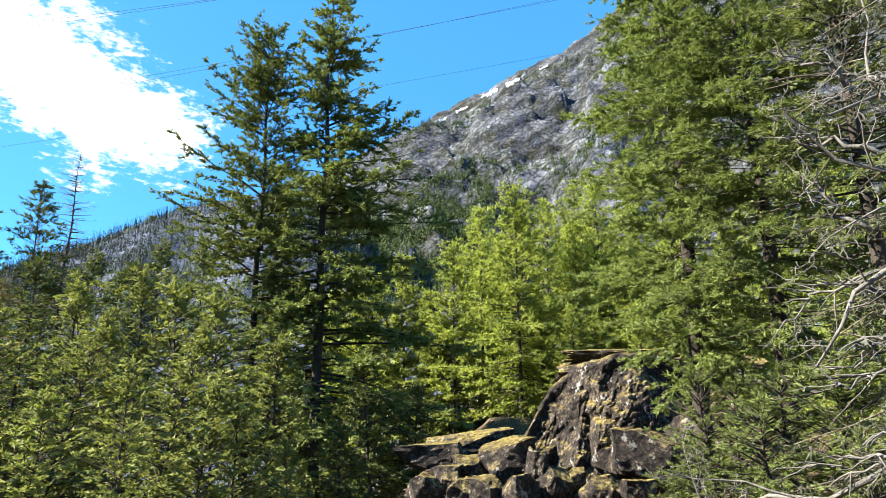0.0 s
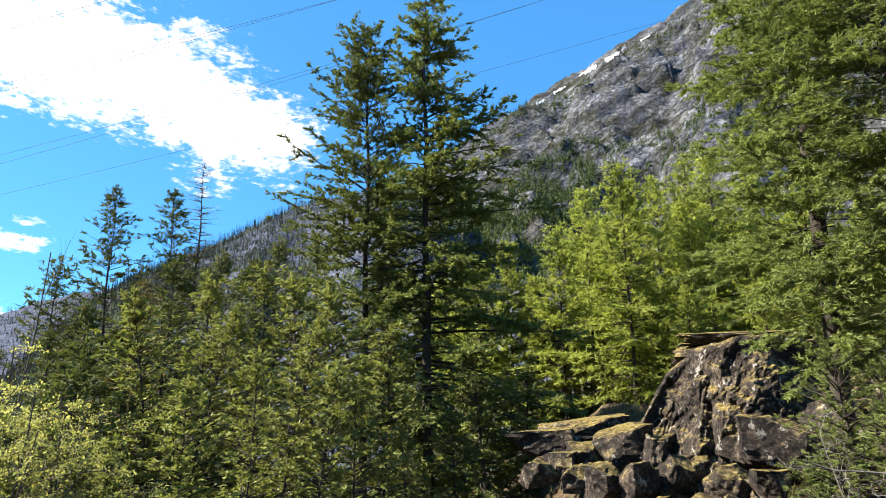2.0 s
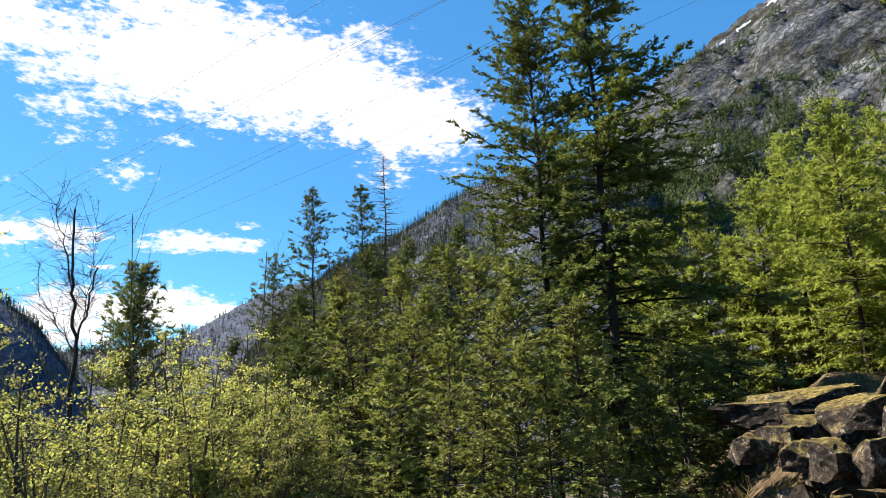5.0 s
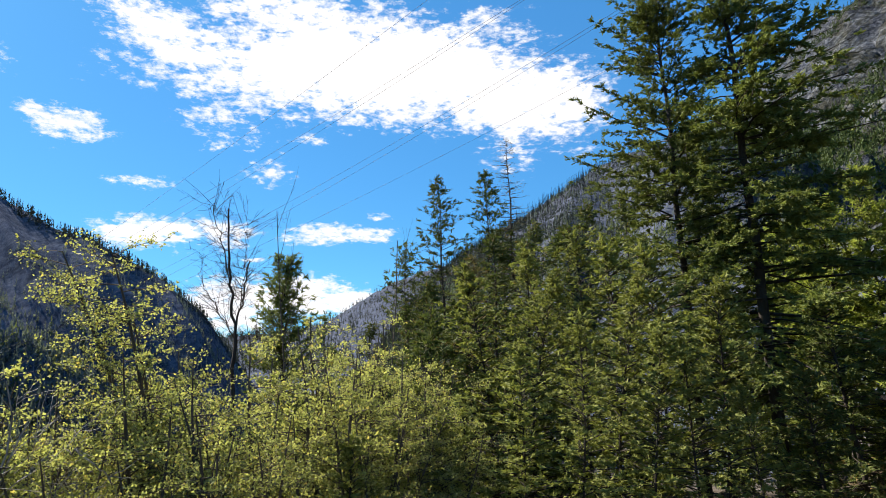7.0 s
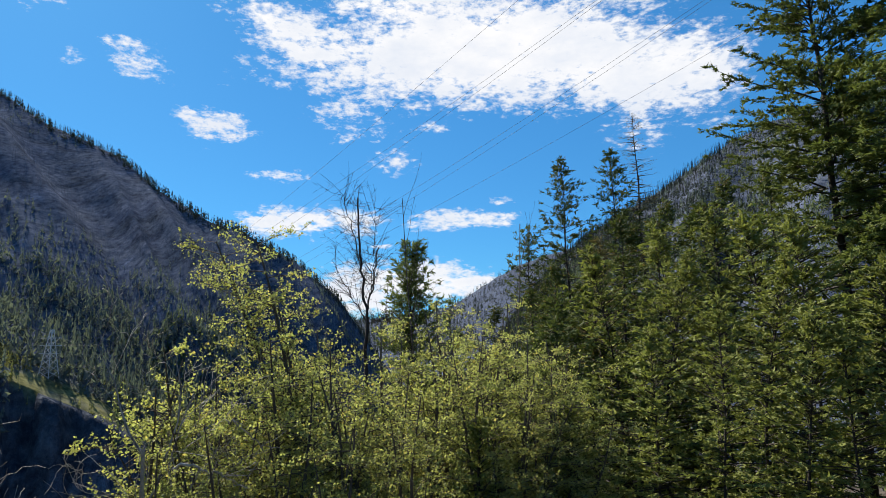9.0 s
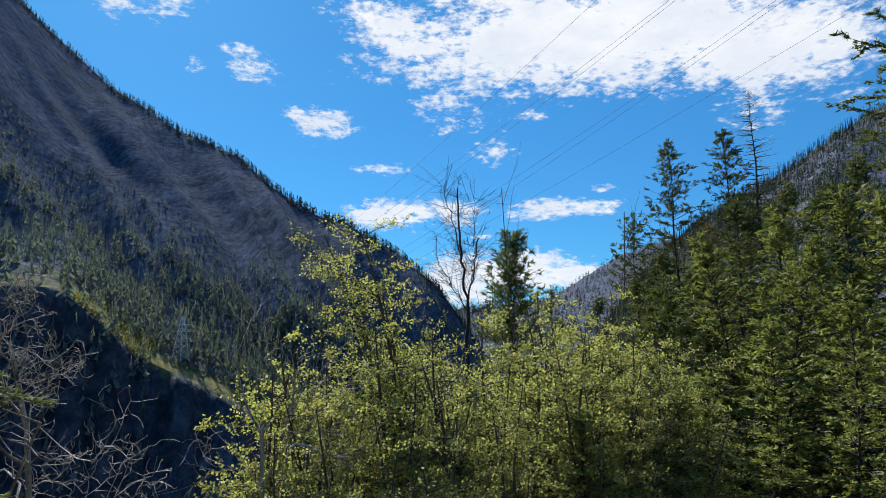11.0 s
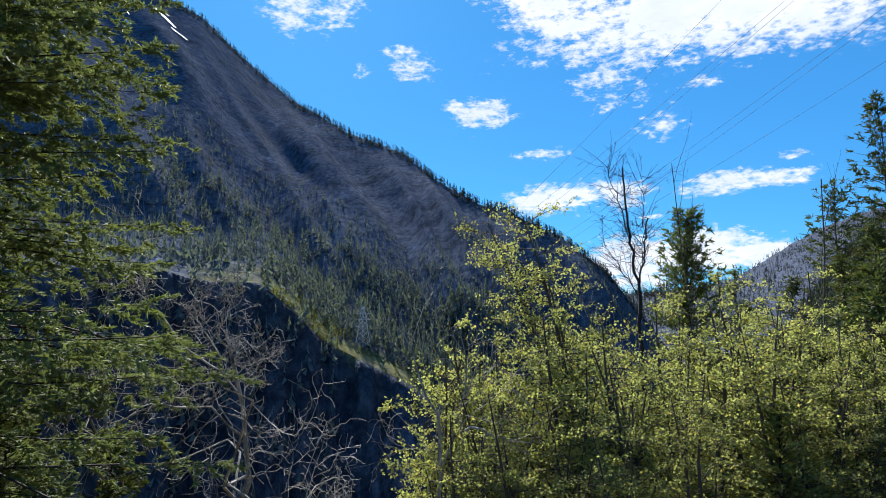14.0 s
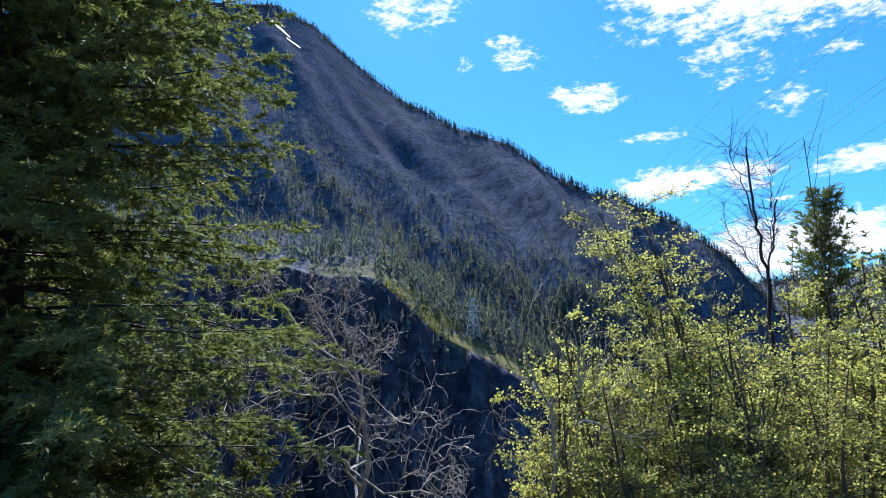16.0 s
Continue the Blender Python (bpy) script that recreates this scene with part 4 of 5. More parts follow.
def pale_branch(start, end, r, label, mat=DEADWOOD, twigs=9):
    """A dead crooked branch between two headings and heights, with bent twigs."""
    rng = np.random.default_rng(int(abs(start[0]) * 10 + abs(start[1]) * 7))
    a, b = np.array(EYE + heading(*start) * r), np.array(EYE + heading(*end) * r)
    t = np.linspace(0, 1, 16)[:, None]
    kink = np.cumsum(rng.normal(0, 0.045, (16, 3)), 0)
    P = a + (b - a) * t + kink - kink[-1] * t + np.array([0, 0, 0.12]) * np.sin(t * 3.1)
    ob = new("dead_branch", mesh_of("dead_branch", *tubes(P[None], np.linspace(0.026, 0.007, 16)[None], 6), mat, True))
    for k in range(twigs):
        o = P[rng.integers(2, 16)]
        d = unit((b - a) / np.linalg.norm(b - a) + rng.normal(0, 0.8, 3)) * rng.uniform(0.15, 0.6)
        line = o + d * np.linspace(0, 1, 7)[:, None] + np.cumsum(rng.normal(0, 0.018, (7, 3)), 0) * np.linspace(0, 1, 7)[:, None]
        piece("twig", mesh_of("twig", *tubes(line[None], np.linspace(0.009, 0.003, 7)[None], 4), mat, True), ob)
    return tagged(ob, label, "branch", "dead branches")


pale_branch((35.6, -9.6), (29.4, -11.9), 10.6, "bleached branch caught in the leafy shrubs")
for start, end, r in [((-79, 9.6), (-69.7, 6.6), 7.5), ((-79, 2.0), (-72.5, 1.2), 7.3), ((-78.5, -1.5), (-73.5, -3.2), 7.2), ((-78, 4.5), (-73.2, 2.6), 7.6), ((-78, -5.0), (-70, -4.6), 7.4), ((-78, -3.0), (-71, -6.2), 7.8), ((-77, 6.5), (-73, 9.5), 7.4), ((-76.5, 13), (-72, 16.5), 7.6), ((-78, 19), (-71.5, 21.5), 7.8), ((-77, 24), (-72, 28), 7.8)]:
    pale_branch(start, end, r, "crooked grey lichen-covered branch beside the firs", LICHEN_WOOD, 14)
pale_branch((33.5, -7.4), (27.5, -8.2), 11.4, "dark dead branch among the shrubs")

# ---- boulders ----
m, n = material("mossy_granite")
pos = n.add("ShaderNodeTexCoord").outputs["Object"]
facing = n.vmath("DOT_PRODUCT", n.add("ShaderNodeNewGeometry").outputs["Normal"], (0, 0, 1))
a, b, c = n.noise(pos, 1.6, 6, 0.65), n.noise(pos, 9, 7, 0.7), n.noise(pos, 40, 4, 0.6)
stone_col = n.ramp(n.math("ADD", n.math("MULTIPLY", a, 0.4), n.math("MULTIPLY", b, 0.6)), [(0.41, (0.010, 0.009, 0.008)), (0.52, (0.038, 0.031, 0.025)), (0.63, (0.17, 0.138, 0.10))])
moss_col = n.ramp(b, [(0.4, (0.07, 0.045, 0.012)), (0.5, (0.18, 0.14, 0.03)), (0.6, (0.33, 0.26, 0.09))])
mossy = n.math("ADD", n.math("MULTIPLY", n.math("SUBTRACT", facing, 0.35), 1.5), n.math("MULTIPLY", n.math("SUBTRACT", a, 0.57), 3.4), True)
crust = n.ramp(n.noise(pos, 3.6, 6, 0.7), [(0.59, 0.0), (0.64, 1.0)])
stone_col = n.mix(n.math("MULTIPLY", crust, 0.8), stone_col, (0.36, 0.345, 0.31))
relief = n.add("ShaderNodeBump", {"Strength": 1.0, "Distance": 0.07, "Height": n.math("ADD", n.math("ADD", b, n.math("MULTIPLY", c, 0.4)), a)})
body = n.add("ShaderNodeBsdfPrincipled", {"Base Color": n.mix(mossy, stone_col, moss_col), "Roughness": 0.92, "Specular IOR Level": 0.2, "Normal": relief.outputs[0]})
n.add("ShaderNodeOutputMaterial", {0: body.outputs[0]})
GRANITE = m


def stone_block(rng, size, cuts=9, soft=0.05, rough=0.03, cells=3):
    """An angular block: a box split along random planes, its edges worn, its faces uneven."""
    bm = bmesh.new()
    bmesh.ops.create_cube(bm, size=2.0)
    for _ in range(cuts):
        way = Vector(unit(rng.normal(0, 1, 3)))
        cut = bmesh.ops.bisect_plane(bm, geom=bm.verts[:] + bm.edges[:] + bm.faces[:], plane_co=way * rng.uniform(0.72, 1.05), plane_no=way, clear_outer=True)
        edges = [e for e in cut["geom_cut"] if isinstance(e, bmesh.types.BMEdge)]
        if edges:
            bmesh.ops.edgenet_fill(bm, edges=edges)
    bmesh.ops.bevel(bm, geom=bm.edges[:], offset=soft, segments=1, affect="EDGES", clamp_overlap=True)
    bmesh.ops.triangulate(bm, faces=bm.faces[:])
    for k in range(cells):
        limit = (0.55, 0.3, 0.17)[k]
        bmesh.ops.subdivide_edges(bm, edges=[e for e in bm.edges if e.calc_length() > limit], cuts=1, use_grid_fill=False)
        bmesh.ops.triangulate(bm, faces=bm.faces[:])
    p = np.array([v.co for v in bm.verts])
    shift = rng.uniform(0, 50, 3)
    p = p * (1 + 0.2 * facets(p * 1.3 + shift, 5) + rough * fbm(p * 2.2 + shift, 2, 3) + rough * 0.8 * fbm(p * 6 + shift, 2, 4))[:, None]
    for v, q in zip(bm.verts, p):
        v.co = Vector(q * np.array(size))
    bmesh.ops.recalc_face_normals(bm, faces=bm.faces[:])
    me = bpy.data.meshes.new("boulder")
    bm.to_mesh(me)
    bm.free()
    me.materials.append(GRANITE)
    return me


def boulder(az, r, el, size, seed, turn=0.0, label="rough grey boulder with ochre moss", cuts=9, tilt=0.0, soft=0.06, rough=0.035, cells=3):
    """A block of stone; el: height angle of its top, size: half its length, depth and height."""
    ob = new("boulder", stone_block(np.random.default_rng(seed), size, cuts, soft, rough, cells))
    x, y = -math.sin(radians(az)) * r, math.cos(radians(az)) * r
    ob.location = (x, y, 1.6 + r * math.tan(radians(el)) - size[2] * 0.92)
    ob.rotation_euler = (0, radians(tilt), radians(turn + az))
    return tagged(ob, label, "boulder", "boulders on the slope")


def outcrop():
    """The broken crag: a steep fractured face under a long weathered ledge."""
    root = base_of("rock_outcrop", ground_at(-54, 18.5), "dark fractured crag under a pale mossy ledge", "rock outcrop")
    nu, nv = 190, 120
    u, v = np.meshgrid(np.linspace(0, 1, nu), np.linspace(0, 1, nv), indexing="ij")
    u, v = u.ravel(), v.ravel()
    az = -46.4 - 19.0 * u
    top = 1.6 + 18.6 * np.tan(np.radians(np.interp(az, [-66, -61, -56, -52, -49.6, -47.8, -46], [2.6, 4.3, 4.1, 3.1, 1.2, -1.8, -5.0])))
    low = -1.6
    f = np.clip(v / 0.68, 0, 1)
    b = np.clip((v - 0.68) / 0.32, 0, 1)
    r = 17.1 + 1.3 * f ** 1.6 + 3.2 * b + 0.5 * np.sin(u * 9.0)
    z = low + (top - low) * f ** 0.85 - 0.5 * b ** 2
    p = np.stack([-np.sin(np.radians(az)) * r, np.cos(np.radians(az)) * r, z], 1)
    out = np.stack([np.sin(np.radians(az)), -np.cos(np.radians(az)), 0 * az], 1) * (1 - b)[:, None] + [0, 0, 1] * (0.15 + 0.85 * b)[:, None]
    wob = np.stack([fbm(p * 0.9 + k * 7.7, 2, 40 + k) for k in range(3)], 1) * 0.12
    q = p + wob
    push = (0.8 - 0.5 * b) * facets(q * [0.75, 0.75, 0.6], 3) + 0.3 * (1 - 0.5 * b) * facets(q * [2.0, 2.0, 1.5], 8) + 0.12 * facets(q * 4.6, 13) + 0.05 * fbm(p * 7, 2, 3)
    push = push * (1 - 0.65 * np.exp(-((v - 0.7) / 0.14) ** 2))
    lip = 0.3 * np.exp(-((v - 0.66) / 0.05) ** 2)
    p = p + out * (push + lip)[:, None]
    p[:, 2] += 0.12 * facets(q * [1.2, 1.2, 1.2], 21) * f
    idx = np.arange(nu * nv).reshape(nu, nv)
    quad = np.stack([idx[:-1, :-1], idx[:-1, 1:], idx[1:, 1:], idx[1:, :-1]], -1).reshape(-1, 4)
    piece("rock_face", mesh_of("rock_face", p - np.array(root.location), quad, GRANITE), root, "dark cracked rock with pale crusts and ochre moss")
    rng = np.random.default_rng(17)
    for az, r, el, size, turn, tilt in [(-58.0, 19.1, 4.7, (2.2, 0.75, 0.24), 2, 1), (-54.4, 19.1, 3.95, (1.25, 0.7, 0.3), 4, -6), (-62.5, 19.0, 4.5, (1.6, 0.8, 0.24), -6, 6)]:
        ob = piece("ledge", stone_block(rng, size, 12, 0.08, 0.08), root, "pale sunlit ledge with dry moss")
        ob.location = Vector((-math.sin(radians(az)) * r, math.cos(radians(az)) * r, 1.6 + r * math.tan(radians(el)) - size[2])) - root.location
        ob.rotation_euler = (radians(5), radians(tilt), radians(turn + az))


outcrop()
boulder(-57.6, 15.5, -2.4, (0.75, 0.65, 0.62), 3, 10, "rounded boulder with orange moss", 16, soft=0.16, rough=0.05)
boulder(-60.2, 15.9, -3.4, (0.45, 0.5, 0.45), 2, 40)
boulder(-55.0, 15.8, -3.8, (0.38, 0.4, 0.5), 31, -20)
boulder(-45.3, 15.6, -3.2, (0.72, 0.6, 0.42), 4, 8, "split block with a pale sunlit top", 6, -6)
boulder(-48.0, 15.0, -4.2, (0.22, 0.4, 0.5), 5, -12, "narrow pale split block", 6, 14)
boulder(-49.5, 14.7, -5.3, (0.34, 0.4, 0.4), 6, 30)
boulder(-51.3, 14.9, -5.6, (0.3, 0.35, 0.35), 32, -30)
boulder(-42.3, 17.4, -2.6, (1.15, 0.7, 0.26), 7, 6, "flat pale slab with dry grass", 6, -7)
boulder(-38.6, 16.8, -3.5, (0.8, 0.6, 0.3), 8, -10, "flat pale slab with dry grass", 6, -4)
boulder(-42.3, 15.9, -4.6, (0.42, 0.4, 0.34), 9, 20)
boulder(-40.0, 15.4, -5.4, (0.36, 0.4, 0.32), 10, -15, cuts=14, soft=0.14)
boulder(-38.0, 15.2, -6.0, (0.4, 0.4, 0.32), 16, 30, cuts=14, soft=0.14)
boulder(-41.4, 14.6, -6.5, (0.34, 0.35, 0.28), 33, 0, cuts=14, soft=0.14)
boulder(-43.8, 14.4, -6.4, (0.42, 0.4, 0.36), 34, 50)
boulder(-46.2, 14.2, -6.2, (0.36, 0.4, 0.4), 35, -40)
boulder(-53.5, 14.5, -6.2, (0.4, 0.4, 0.3), 11, 45)
boulder(-56.8, 14.2, -6.4, (0.36, 0.35, 0.3), 12, 25)
boulder(-71.5, 11.0, -5.8, (0.75, 0.5, 0.3), 13, 12, "pale flat rock under the fir", 7, 4)
boulder(-62.8, 16.5, -1.0, (0.9, 0.8, 0.9), 15, 0)
boulder(-65.5, 15.5, -2.5, (0.8, 0.7, 0.8), 36, 30)

# broken stones lying between the boulders
rng = np.random.default_rng(8)
shards = [boulder(-48 - i, 15, -6, (0.22, 0.18, 0.13), 40 + i, 0, "small broken grey stone", 8, cells=1) for i in range(4)]
for i in range(70):
    az_, r_ = rng.uniform(-64, -36), rng.uniform(12.5, 17.5)
    g = ground_at(az_, r_)
    k = rng.uniform(0.6, 2.0)
    copy_thing(shards[i % 4], Matrix.LocRotScale((g.x, g.y, g.z + 0.06 * k), Euler((rng.uniform(-0.4, 0.4), rng.uniform(-0.4, 0.4), rng.uniform(0, 6))), (k, k, k)))
for i, ob in enumerate(shards):
    ob.location = ground_at(-46 - 3 * i, 15.5) + Vector((0, 0, 0.06))
    tagged(ob, group="broken stones")

# ---- woods on the slopes ----
def woods(name, label, spots, seed, mat, dead=0.0, tall=(9, 20)):
    """Far trees in one mesh: ragged cones of three tiers, or bare poles."""
    rng = np.random.default_rng(seed)
    az, r = spots
    x, y = -np.sin(np.radians(az)) * r, np.cos(np.radians(az)) * r
    z = land(x, y) - 0.4
    n = len(x)
    H = rng.uniform(*tall, n)
    o = np.stack([x, y, z], 1)
    if dead:
        top = o + np.stack([rng.normal(0, 0.03, n) * H, rng.normal(0, 0.03, n) * H, H], 1)
        v, f = tubes(np.stack([o, top], 1), np.stack([0.010 * H + 0.09, 0.003 * H + 0.02], 1) * dead, 3)
    else:
        # drooping flakes of foliage round a stem
        k = 15
        hh = np.sort(rng.uniform(0.06, 0.93, (n, k)), 1)
        ang = rng.uniform(0, 2 * np.pi, (n, k))
        out = np.stack([np.cos(ang), np.sin(ang), 0 * ang], -1)
        wide_ = (H[:, None] * (0.19 * (1 - hh) + 0.02) * rng.uniform(0.6, 1.25, (n, k)))[..., None]
        stem = o[:, None] + np.stack([0 * hh, 0 * hh, hh * H[:, None]], -1)
        across = np.stack([-np.sin(ang), np.cos(ang), rng.normal(0, 0.5, (n, k))], -1) * wide_ * 0.42
        up_ = np.array([0, 0, 1.0]) * H[:, None, None] * 0.12
        tip = stem + out * wide_ - up_ * rng.uniform(0.0, 0.6, (n, k, 1))
        leader = np.stack([o + [0, 0, 0.7] * H[:, None] - [0.02, 0, 0] * H[:, None], o + [0, 0, 0.7] * H[:, None] + [0.02, 0.01, 0] * H[:, None], o + [0, 0, 1.0] * H[:, None]], 1)
        v = np.concatenate([np.stack([stem + up_, tip - across, tip + across], 2).reshape(-1, 3), leader.reshape(-1, 3)])
        f = np.arange(len(v)).reshape(-1, 3)
    ob = new(name, mesh_of(name, v, f, mat))
    return tagged(ob, label, "woods", kind="stuff")


def spots(seed, count, az, r, gap=None, bias=1.0, over=0.0, left=False):
    """Random places; for the left mountain r[1] is a part of the way to its crest."""
    rng = np.random.default_rng(seed)
    a = rng.uniform(*az, count * 3)
    f = rng.uniform(0, 1, count * 3) ** bias
    d = r[0] + (r[1] - r[0]) * f
    if left:
        d = 312 + (left_top(a) - 312) * (r[0] + (r[1] - r[0]) * f)
    if gap is not None:
        x, y = -np.sin(np.radians(a)) * d, np.cos(np.radians(a)) * d
        keep = vnoise(np.stack([x, y, 0 * x], 1) * gap, seed) > over
        a, d = a[keep], d[keep]
    return a[:count], d[:count]


FAR_FIR = leafy("far_conifers", (0.060, 0.075, 0.045), (0.115, 0.132, 0.070), 0.45, 0.9)
# pale bluish green: needle colour lifted to imitate haze
HAZY_FIR = leafy("hazy_conifers", (0.086, 0.102, 0.101), (0.169, 0.193, 0.176), 0.3, 0.9)
DARK_FIR = leafy("dark_ridge_conifers", (0.024, 0.030, 0.030), (0.055, 0.066, 0.056), 0.2, 0.9)
FAR_GREEN = leafy("green_conifers", (0.035, 0.055, 0.022), (0.085, 0.112, 0.040), 0.2, 0.8)
woods("far_woods", "scattered dark conifers on the shaded slope", spots(1, 3400, (18, 86), (0.015, 0.45), 0.012, 1.0, -0.35, left=True), 1, HAZY_FIR, tall=(3.5, 9.5))
woods("far_woods", "conifers at the foot of the shaded slope", spots(17, 1500, (30, 86), (0.02, 0.3), 0.02, 1.0, -0.3, left=True), 17, HAZY_FIR, tall=(9, 19))
woods("far_woods", "small conifers high on the shaded slope", spots(12, 2200, (18, 86), (0.2, 0.96), 0.008, 1.0, -0.1, left=True), 12, HAZY_FIR, tall=(3, 7))
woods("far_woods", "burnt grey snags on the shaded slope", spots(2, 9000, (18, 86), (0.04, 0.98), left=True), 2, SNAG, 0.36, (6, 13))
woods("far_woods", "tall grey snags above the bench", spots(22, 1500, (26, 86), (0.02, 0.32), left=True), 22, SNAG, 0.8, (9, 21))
BENCH = leafy("bench_brush", (0.119, 0.124, 0.052), (0.322, 0.310, 0.137), 0.42, 0.9)
woods("bench_shrubs", "low leafy bushes on the grassy bench", spots(14, 620, (36, 54), (299, 346), 0.05, 1.3, -0.1), 14, BENCH, tall=(2, 6.5))
woods("ridge_woods", "conifers along the dark ridge", spots(3, 1500, (18, 86), (0.93, 1.02), left=True), 3, DARK_FIR, tall=(7, 18))
woods("ridge_woods", "burnt snags along the spur", spots(4, 1300, (-34, 6), (540, 655)), 4, DARKWOOD, 0.9, (8, 16))
woods("far_woods", "conifers on the spur", spots(5, 1400, (-34, 12), (180, 560), 0.02), 5, FAR_FIR, tall=(4, 10))
woods("far_woods", "green conifers among the cliffs", spots(6, 5600, (-76, -22), (420, 1500), 0.0045, 1.0, 0.25), 6, FAR_GREEN, tall=(9, 20))
woods("far_woods", "green conifers in a broad gully", spots(21, 2600, (-45, -31), (620, 1450), 0.006, 1.0, -0.05), 21, FAR_GREEN, tall=(9, 22))
woods("far_woods", "grey snags on the rocky slope", spots(7, 2200, (-76, -22), (320, 1100)), 7, SNAG, 0.7, (7, 14))


def stand(label, spots_, seed, mat, tall):
    """A stand of trees at middle distance: trunk, limbs and coarse needle tufts joined."""
    rng = np.random.default_rng(seed)
    kinds_ = [conifer_meshes(seed=seed + k, height=11, radius=1.9, clear=0.12, whorl=0.8, per=5, rise=0.5, sag=0.2, shape=0.75, twig=0.8, twig_gap=0.5, tuft_gap=0.4,
                             blade=0.45, wide=0.17, count=4, spread=0.7, trunk=0.12) for k in range(3)]
    az, r = spots_
    x, y = -np.sin(np.radians(az)) * r, np.cos(np.radians(az)) * r
    z = land(x, y) - 0.3
    wood, leaf = [], []
    for i in range(len(x)):
        t, l, c = kinds_[i % 3]
        k, a = rng.uniform(*tall) / 11, rng.uniform(0, 6.28)
        turn = np.array([[math.cos(a), -math.sin(a), 0], [math.sin(a), math.cos(a), 0], [0, 0, 1]]) * k
        wood.append((t[0] @ turn.T + [x[i], y[i], z[i]], t[1]))
        leaf.append((c[0] @ turn.T + [x[i], y[i], z[i]], c[1]))
    root = tagged(new("pine_stand"), label, "woods", kind="stuff")
    tagged(piece("trunks", mesh_of("trunks", *joined(*wood), BARK, True), root), kind="stuff")
    tagged(piece("crown", mesh_of("crown", *joined(*leaf), mat), root), kind="stuff")


woods("far_woods", "grey snags on the spur", spots(15, 1200, (-36, 14), (170, 650)), 15, SNAG, 0.4, (4, 10))
woods("far_woods", "small conifers on the spur", spots(16, 2600, (-36, 14), (250, 640), 0.012, 1.0, -0.3), 16, HAZY_FIR, tall=(4, 9))
stand("yellow-green pines at the foot of the slope", spots(8, 110, (-78, -24), (44, 150)), 8, PINE, (8, 13))
stand("green conifers on the near spur", spots(13, 60, (-30, 4), (55, 150)), 30, FIR_LIT, (7, 12))
woods("far_woods", "dark woods in the valley", spots(9, 1500, (-2, 40), (75, 420)), 9, FAR_FIR, tall=(7, 13))
woods("ridge_woods", "woods on the distant ridge", spots(10, 2600, (-4, 24), (1500, 2620)), 10, DARK_FIR, tall=(14, 28))
woods("far_woods", "dense dark woods on the spur", spots(23, 5500, (-18, 14), (300, 650)), 23, DARK_FIR, tall=(5, 11))
woods("bluff_woods", "conifers clinging to the dark bluff", spots(11, 130, (47, 68), (240, 300)), 11, HAZY_FIR, tall=(12, 26))


# ---- snow left in the gullies ----
m, n = material("old_snow")
pos = n.add("ShaderNodeTexCoord").outputs["Object"]
body = n.add("ShaderNodeBsdfPrincipled", {"Base Color": n.ramp(n.noise(pos, 0.08, 5), [(0.35, (0.62, 0.62, 0.62)), (0.6, (0.86, 0.88, 0.9))]), "Roughness": 0.7})
n.add("ShaderNodeOutputMaterial", {0: body.outputs[0]})
SNOW = m


def snow_patch(start, end, width, seed, reach):
    """A ragged strip laid on the slope between two places (heading, height angle)."""
    rng = np.random.default_rng(seed)
    k, w = 26, 5
    t = np.linspace(0, 1, k)[:, None]
    s = np.linspace(-1, 1, w)[None]
    az = start[0] + (end[0] - start[0]) * t + 0 * s
    el = start[1] + (end[1] - start[1]) * t + 0 * s
    far = np.geomspace(reach[0], reach[1], 400)
    r = []
    for a_, e_ in zip(az[:, 0], el[:, 0]):
        rise = np.degrees(np.arctan2(land(-np.sin(np.radians(a_)) * far, np.cos(np.radians(a_)) * far) - 1.6, far))
        r.append(far[np.argmax(rise >= e_)] if (rise >= e_).any() else far[np.argmax(rise)] * 0.99)
    r = np.array(r)[:, None] + 0 * s
    half = width * np.sin(np.pi * t) ** 0.6 * (0.55 + 0.6 * rng.uniform(0, 1, (k, 1)))
    az = az + s * half + 0.12 * rng.normal(0, 1, (k, 1)) * width
    r = r + 2 * rng.normal(0, 1, (k, w))
    x, y = -np.sin(np.radians(az)) * r, np.cos(np.radians(az)) * r
    z = land(x.ravel(), y.ravel()) + 1.6
    i = np.arange(k * w).reshape(k, w)
    f = np.stack([i[:-1, :-1], i[1:, :-1], i[1:, 1:], i[:-1, 1:]], -1).reshape(-1, 4)
    ob = new("snow_patch", mesh_of("snow_patch", np.stack([x.ravel(), y.ravel(), z], 1), f, SNOW, True))
    return tagged(ob, "strip of old snow in a mountain gully", "snow", "snow patches")


snow_patch((64.3, 26.7), (62.3, 25.3), 0.30, 1, (700, 1240))
snow_patch((62.6, 25.2), (61.3, 24.5), 0.22, 2, (700, 1240))
snow_patch((66.4, 25.2), (65.9, 24.9), 0.15, 3, (700, 1240))
for i, (a0, e0, a1, e1) in enumerate([(-44.0, 28.7, -45.8, 29.4), (-46.6, 29.6, -48.2, 30.2), (-41.3, 27.4, -42.6, 27.9), (-50.2, 30.8, -51.2, 31.1), (-39.5, 26.5, -40.3, 26.9)]):
    snow_patch((a0, e0), (a1, e1), 0.08, 10 + i, (900, 1590))

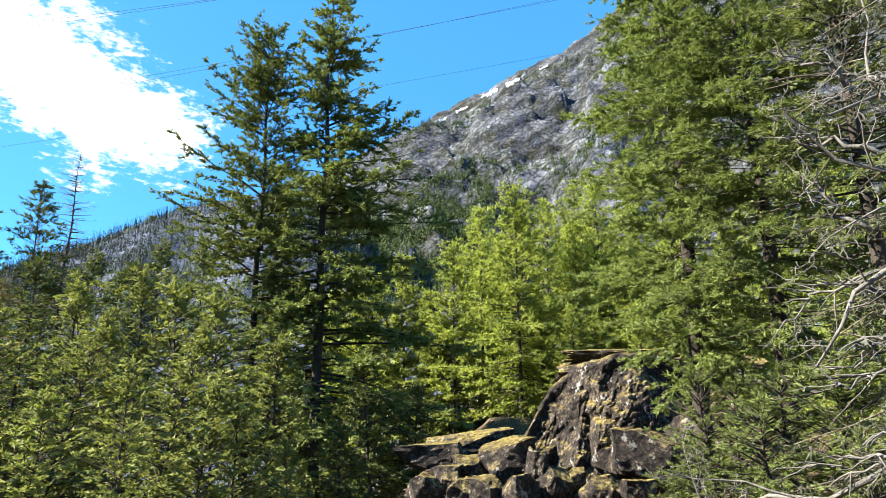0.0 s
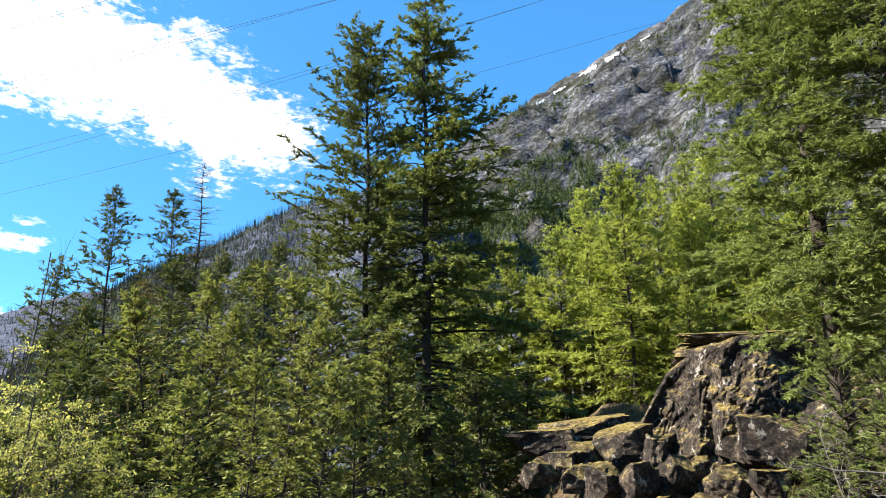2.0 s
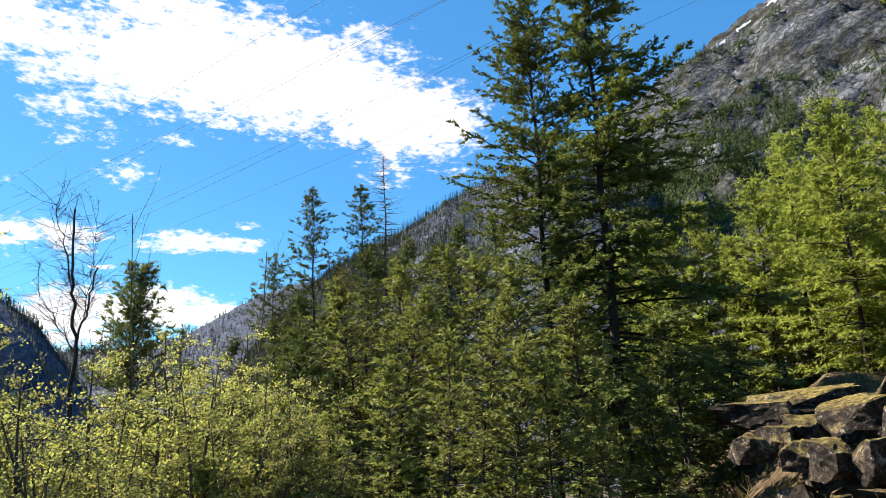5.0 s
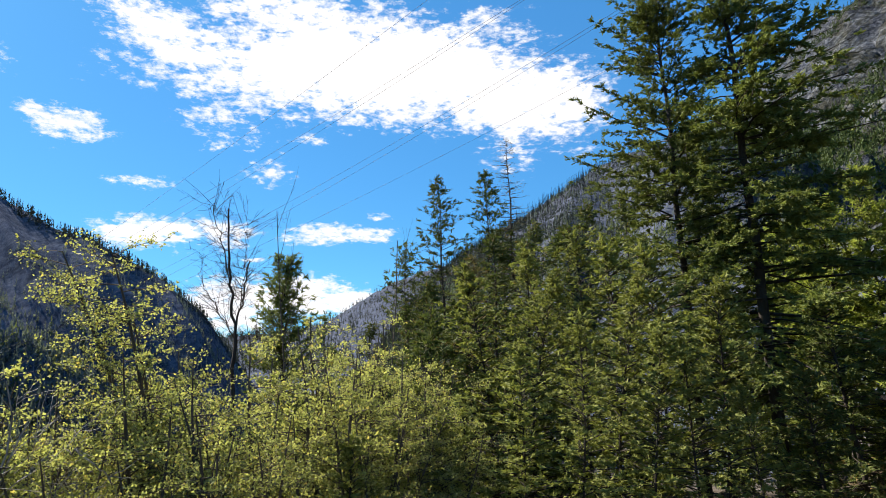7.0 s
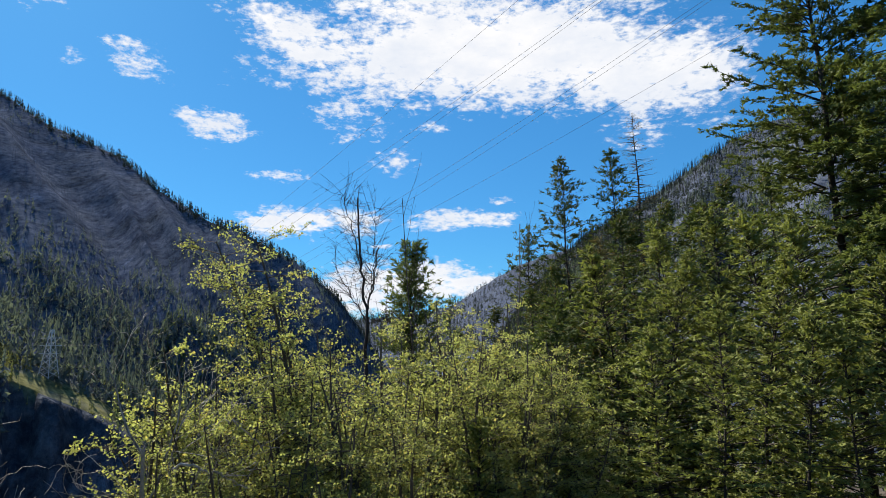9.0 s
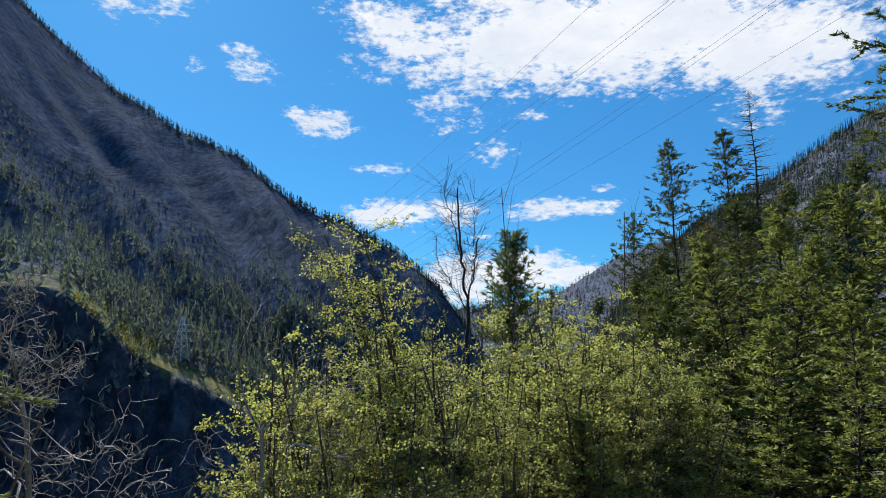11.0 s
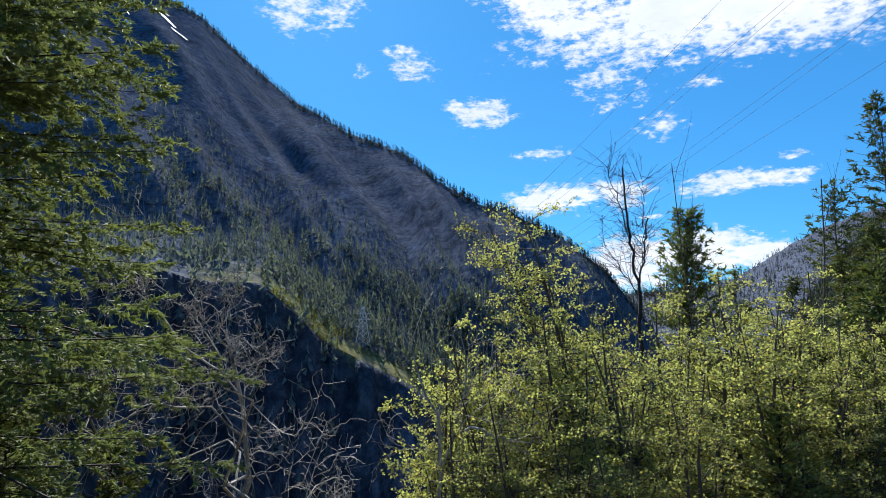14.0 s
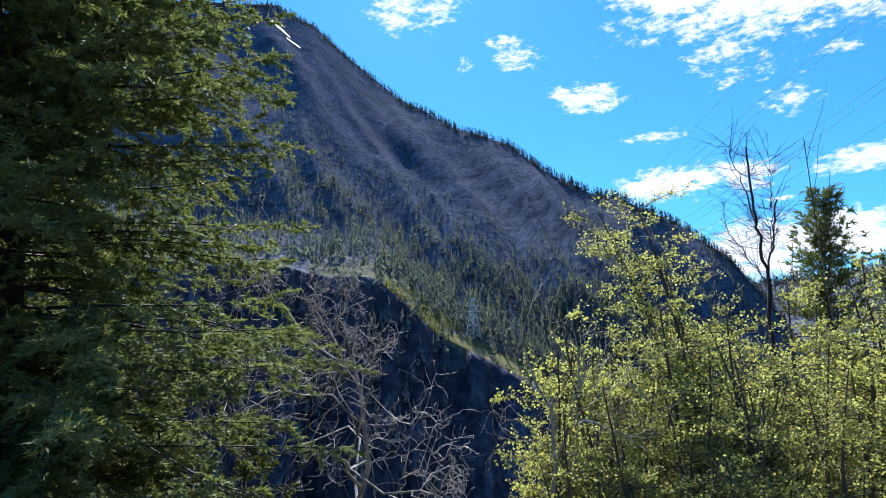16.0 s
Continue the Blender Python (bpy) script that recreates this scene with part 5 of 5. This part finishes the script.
# ---- pylon and power lines ----
m, n = material("galvanised_steel")
pos = n.add("ShaderNodeTexCoord").outputs["Object"]
body = n.add("ShaderNodeBsdfPrincipled", {"Base Color": n.ramp(n.noise(pos, 2.0, 4), [(0.35, (0.42, 0.43, 0.44)), (0.65, (0.6, 0.61, 0.62))]), "Metallic": 0.3, "Roughness": 0.6})
n.add("ShaderNodeOutputMaterial", {0: body.outputs[0]})
STEEL = m
PYLON_AZ, PYLON_R = 44.85, 322.0
foot = ground_at(PYLON_AZ, PYLON_R)
pylon = base_of("pylon", foot, "grey steel lattice pylon on the bluff", "pylon")
top = 1.6 + PYLON_R * math.tan(radians(1.7)) - foot.z


def strut(name, a, b, rad, parent):
    return piece(name, mesh_of(name, *tubes([[a, b]], [[rad, rad]], 4), STEEL), parent)


def half_width(h):
    return 2.4 * (1 - h / top) + 0.45


corners = [(1, 1), (-1, 1), (-1, -1), (1, -1)]
for cx, cy in corners:
    strut("leg", (cx * half_width(0), cy * half_width(0), -0.5), (cx * half_width(top), cy * half_width(top), top), 0.22, pylon)
levels = np.linspace(0, top, 9)
for lo, hi in zip(levels[:-1], levels[1:]):
    for (ax, ay), (bx, by) in zip(corners, corners[1:] + corners[:1]):
        p, q = half_width(lo), half_width(hi)
        strut("brace", (ax * p, ay * p, lo), (bx * q, by * q, hi), 0.12, pylon)
        strut("brace", (bx * p, by * p, lo), (ax * q, ay * q, hi), 0.12, pylon)
along = Vector((math.cos(radians(PYLON_AZ)), math.sin(radians(PYLON_AZ)), 0))
arms = [top * 0.5, top * 0.66, top * 0.82]
for h in arms:
    strut("crossarm", tuple(along * -4.2 + Vector((0, 0, h))), tuple(along * 4.2 + Vector((0, 0, h))), 0.13, pylon)

m, n = material("aluminium_cable")
body = n.add("ShaderNodeBsdfPrincipled", {"Base Color": (0.035, 0.035, 0.04, 1), "Metallic": 0.0, "Roughness": 0.8})
n.add("ShaderNodeOutputMaterial", {0: body.outputs[0]})
CABLE = m


def power_line(arm, side, aside, height, fall, rad=0.012):
    """A sagging cable from the pylon to a mast out of sight: aside metres off at its nearest, height over the eye there, fall its slope."""
    p = foot + along * (4.0 * side) + Vector((0, 0, arms[arm]))
    az_p, r_p = math.atan2(-p.x, p.y), math.hypot(p.x, p.y)
    psi = az_p + math.asin(aside / r_p) - math.pi / 2
    c = np.array([-math.sin(psi) * aside, math.cos(psi) * aside])
    span = math.sqrt(r_p ** 2 - aside ** 2)
    u = (np.array([p.x, p.y]) - c) / span
    s = np.linspace(-190, span, 90)
    bow = (p.z - 1.6 - height - fall * span) / span ** 2
    pts = np.column_stack([c[0] + u[0] * s, c[1] + u[1] * s, 1.6 + height + fall * s + bow * s ** 2])
    ob = new("power_line", mesh_of("power_line", *tubes(pts[None], rad * np.interp(s, [0, 120, span], [1.0, 1.2, 2.4])[None], 5), CABLE, True))
    return tagged(ob, "thin dark power cable over the valley", "cable", "power lines")


power_line(0, 1, 31, 31.4, -0.179)
power_line(1, 1, 36, 30.1, -0.181)
power_line(1, -1, 36.9, 30.4, -0.180)
power_line(2, 1, 43, 30.2, -0.249)
power_line(2, -1, 43.8, 30.5, -0.249)
power_line(0, -1, 51, 29.6, -0.235)

# ---- undergrowth ----
rng = np.random.default_rng(5)
n_t = 9000
az_t, r_t = rng.uniform(-80, 86, n_t), rng.uniform(4, 27, n_t)
x, y = -np.sin(np.radians(az_t)) * r_t, np.cos(np.radians(az_t)) * r_t
pts = np.stack([x, y, land(x, y) + 0.05], 1)
clump = vnoise(pts * 0.4, 77) > -0.15
v, f = blades(pts[clump], unit(np.array([0, 0, 1.0]) + rng.normal(0, 0.35, (clump.sum(), 3))), 9, 0.38, 0.03, 0.45, rng)
tagged(new("undergrowth", mesh_of("undergrowth", v, f, DRY)), "dry grass and low brush on the slope", "undergrowth", kind="stuff")
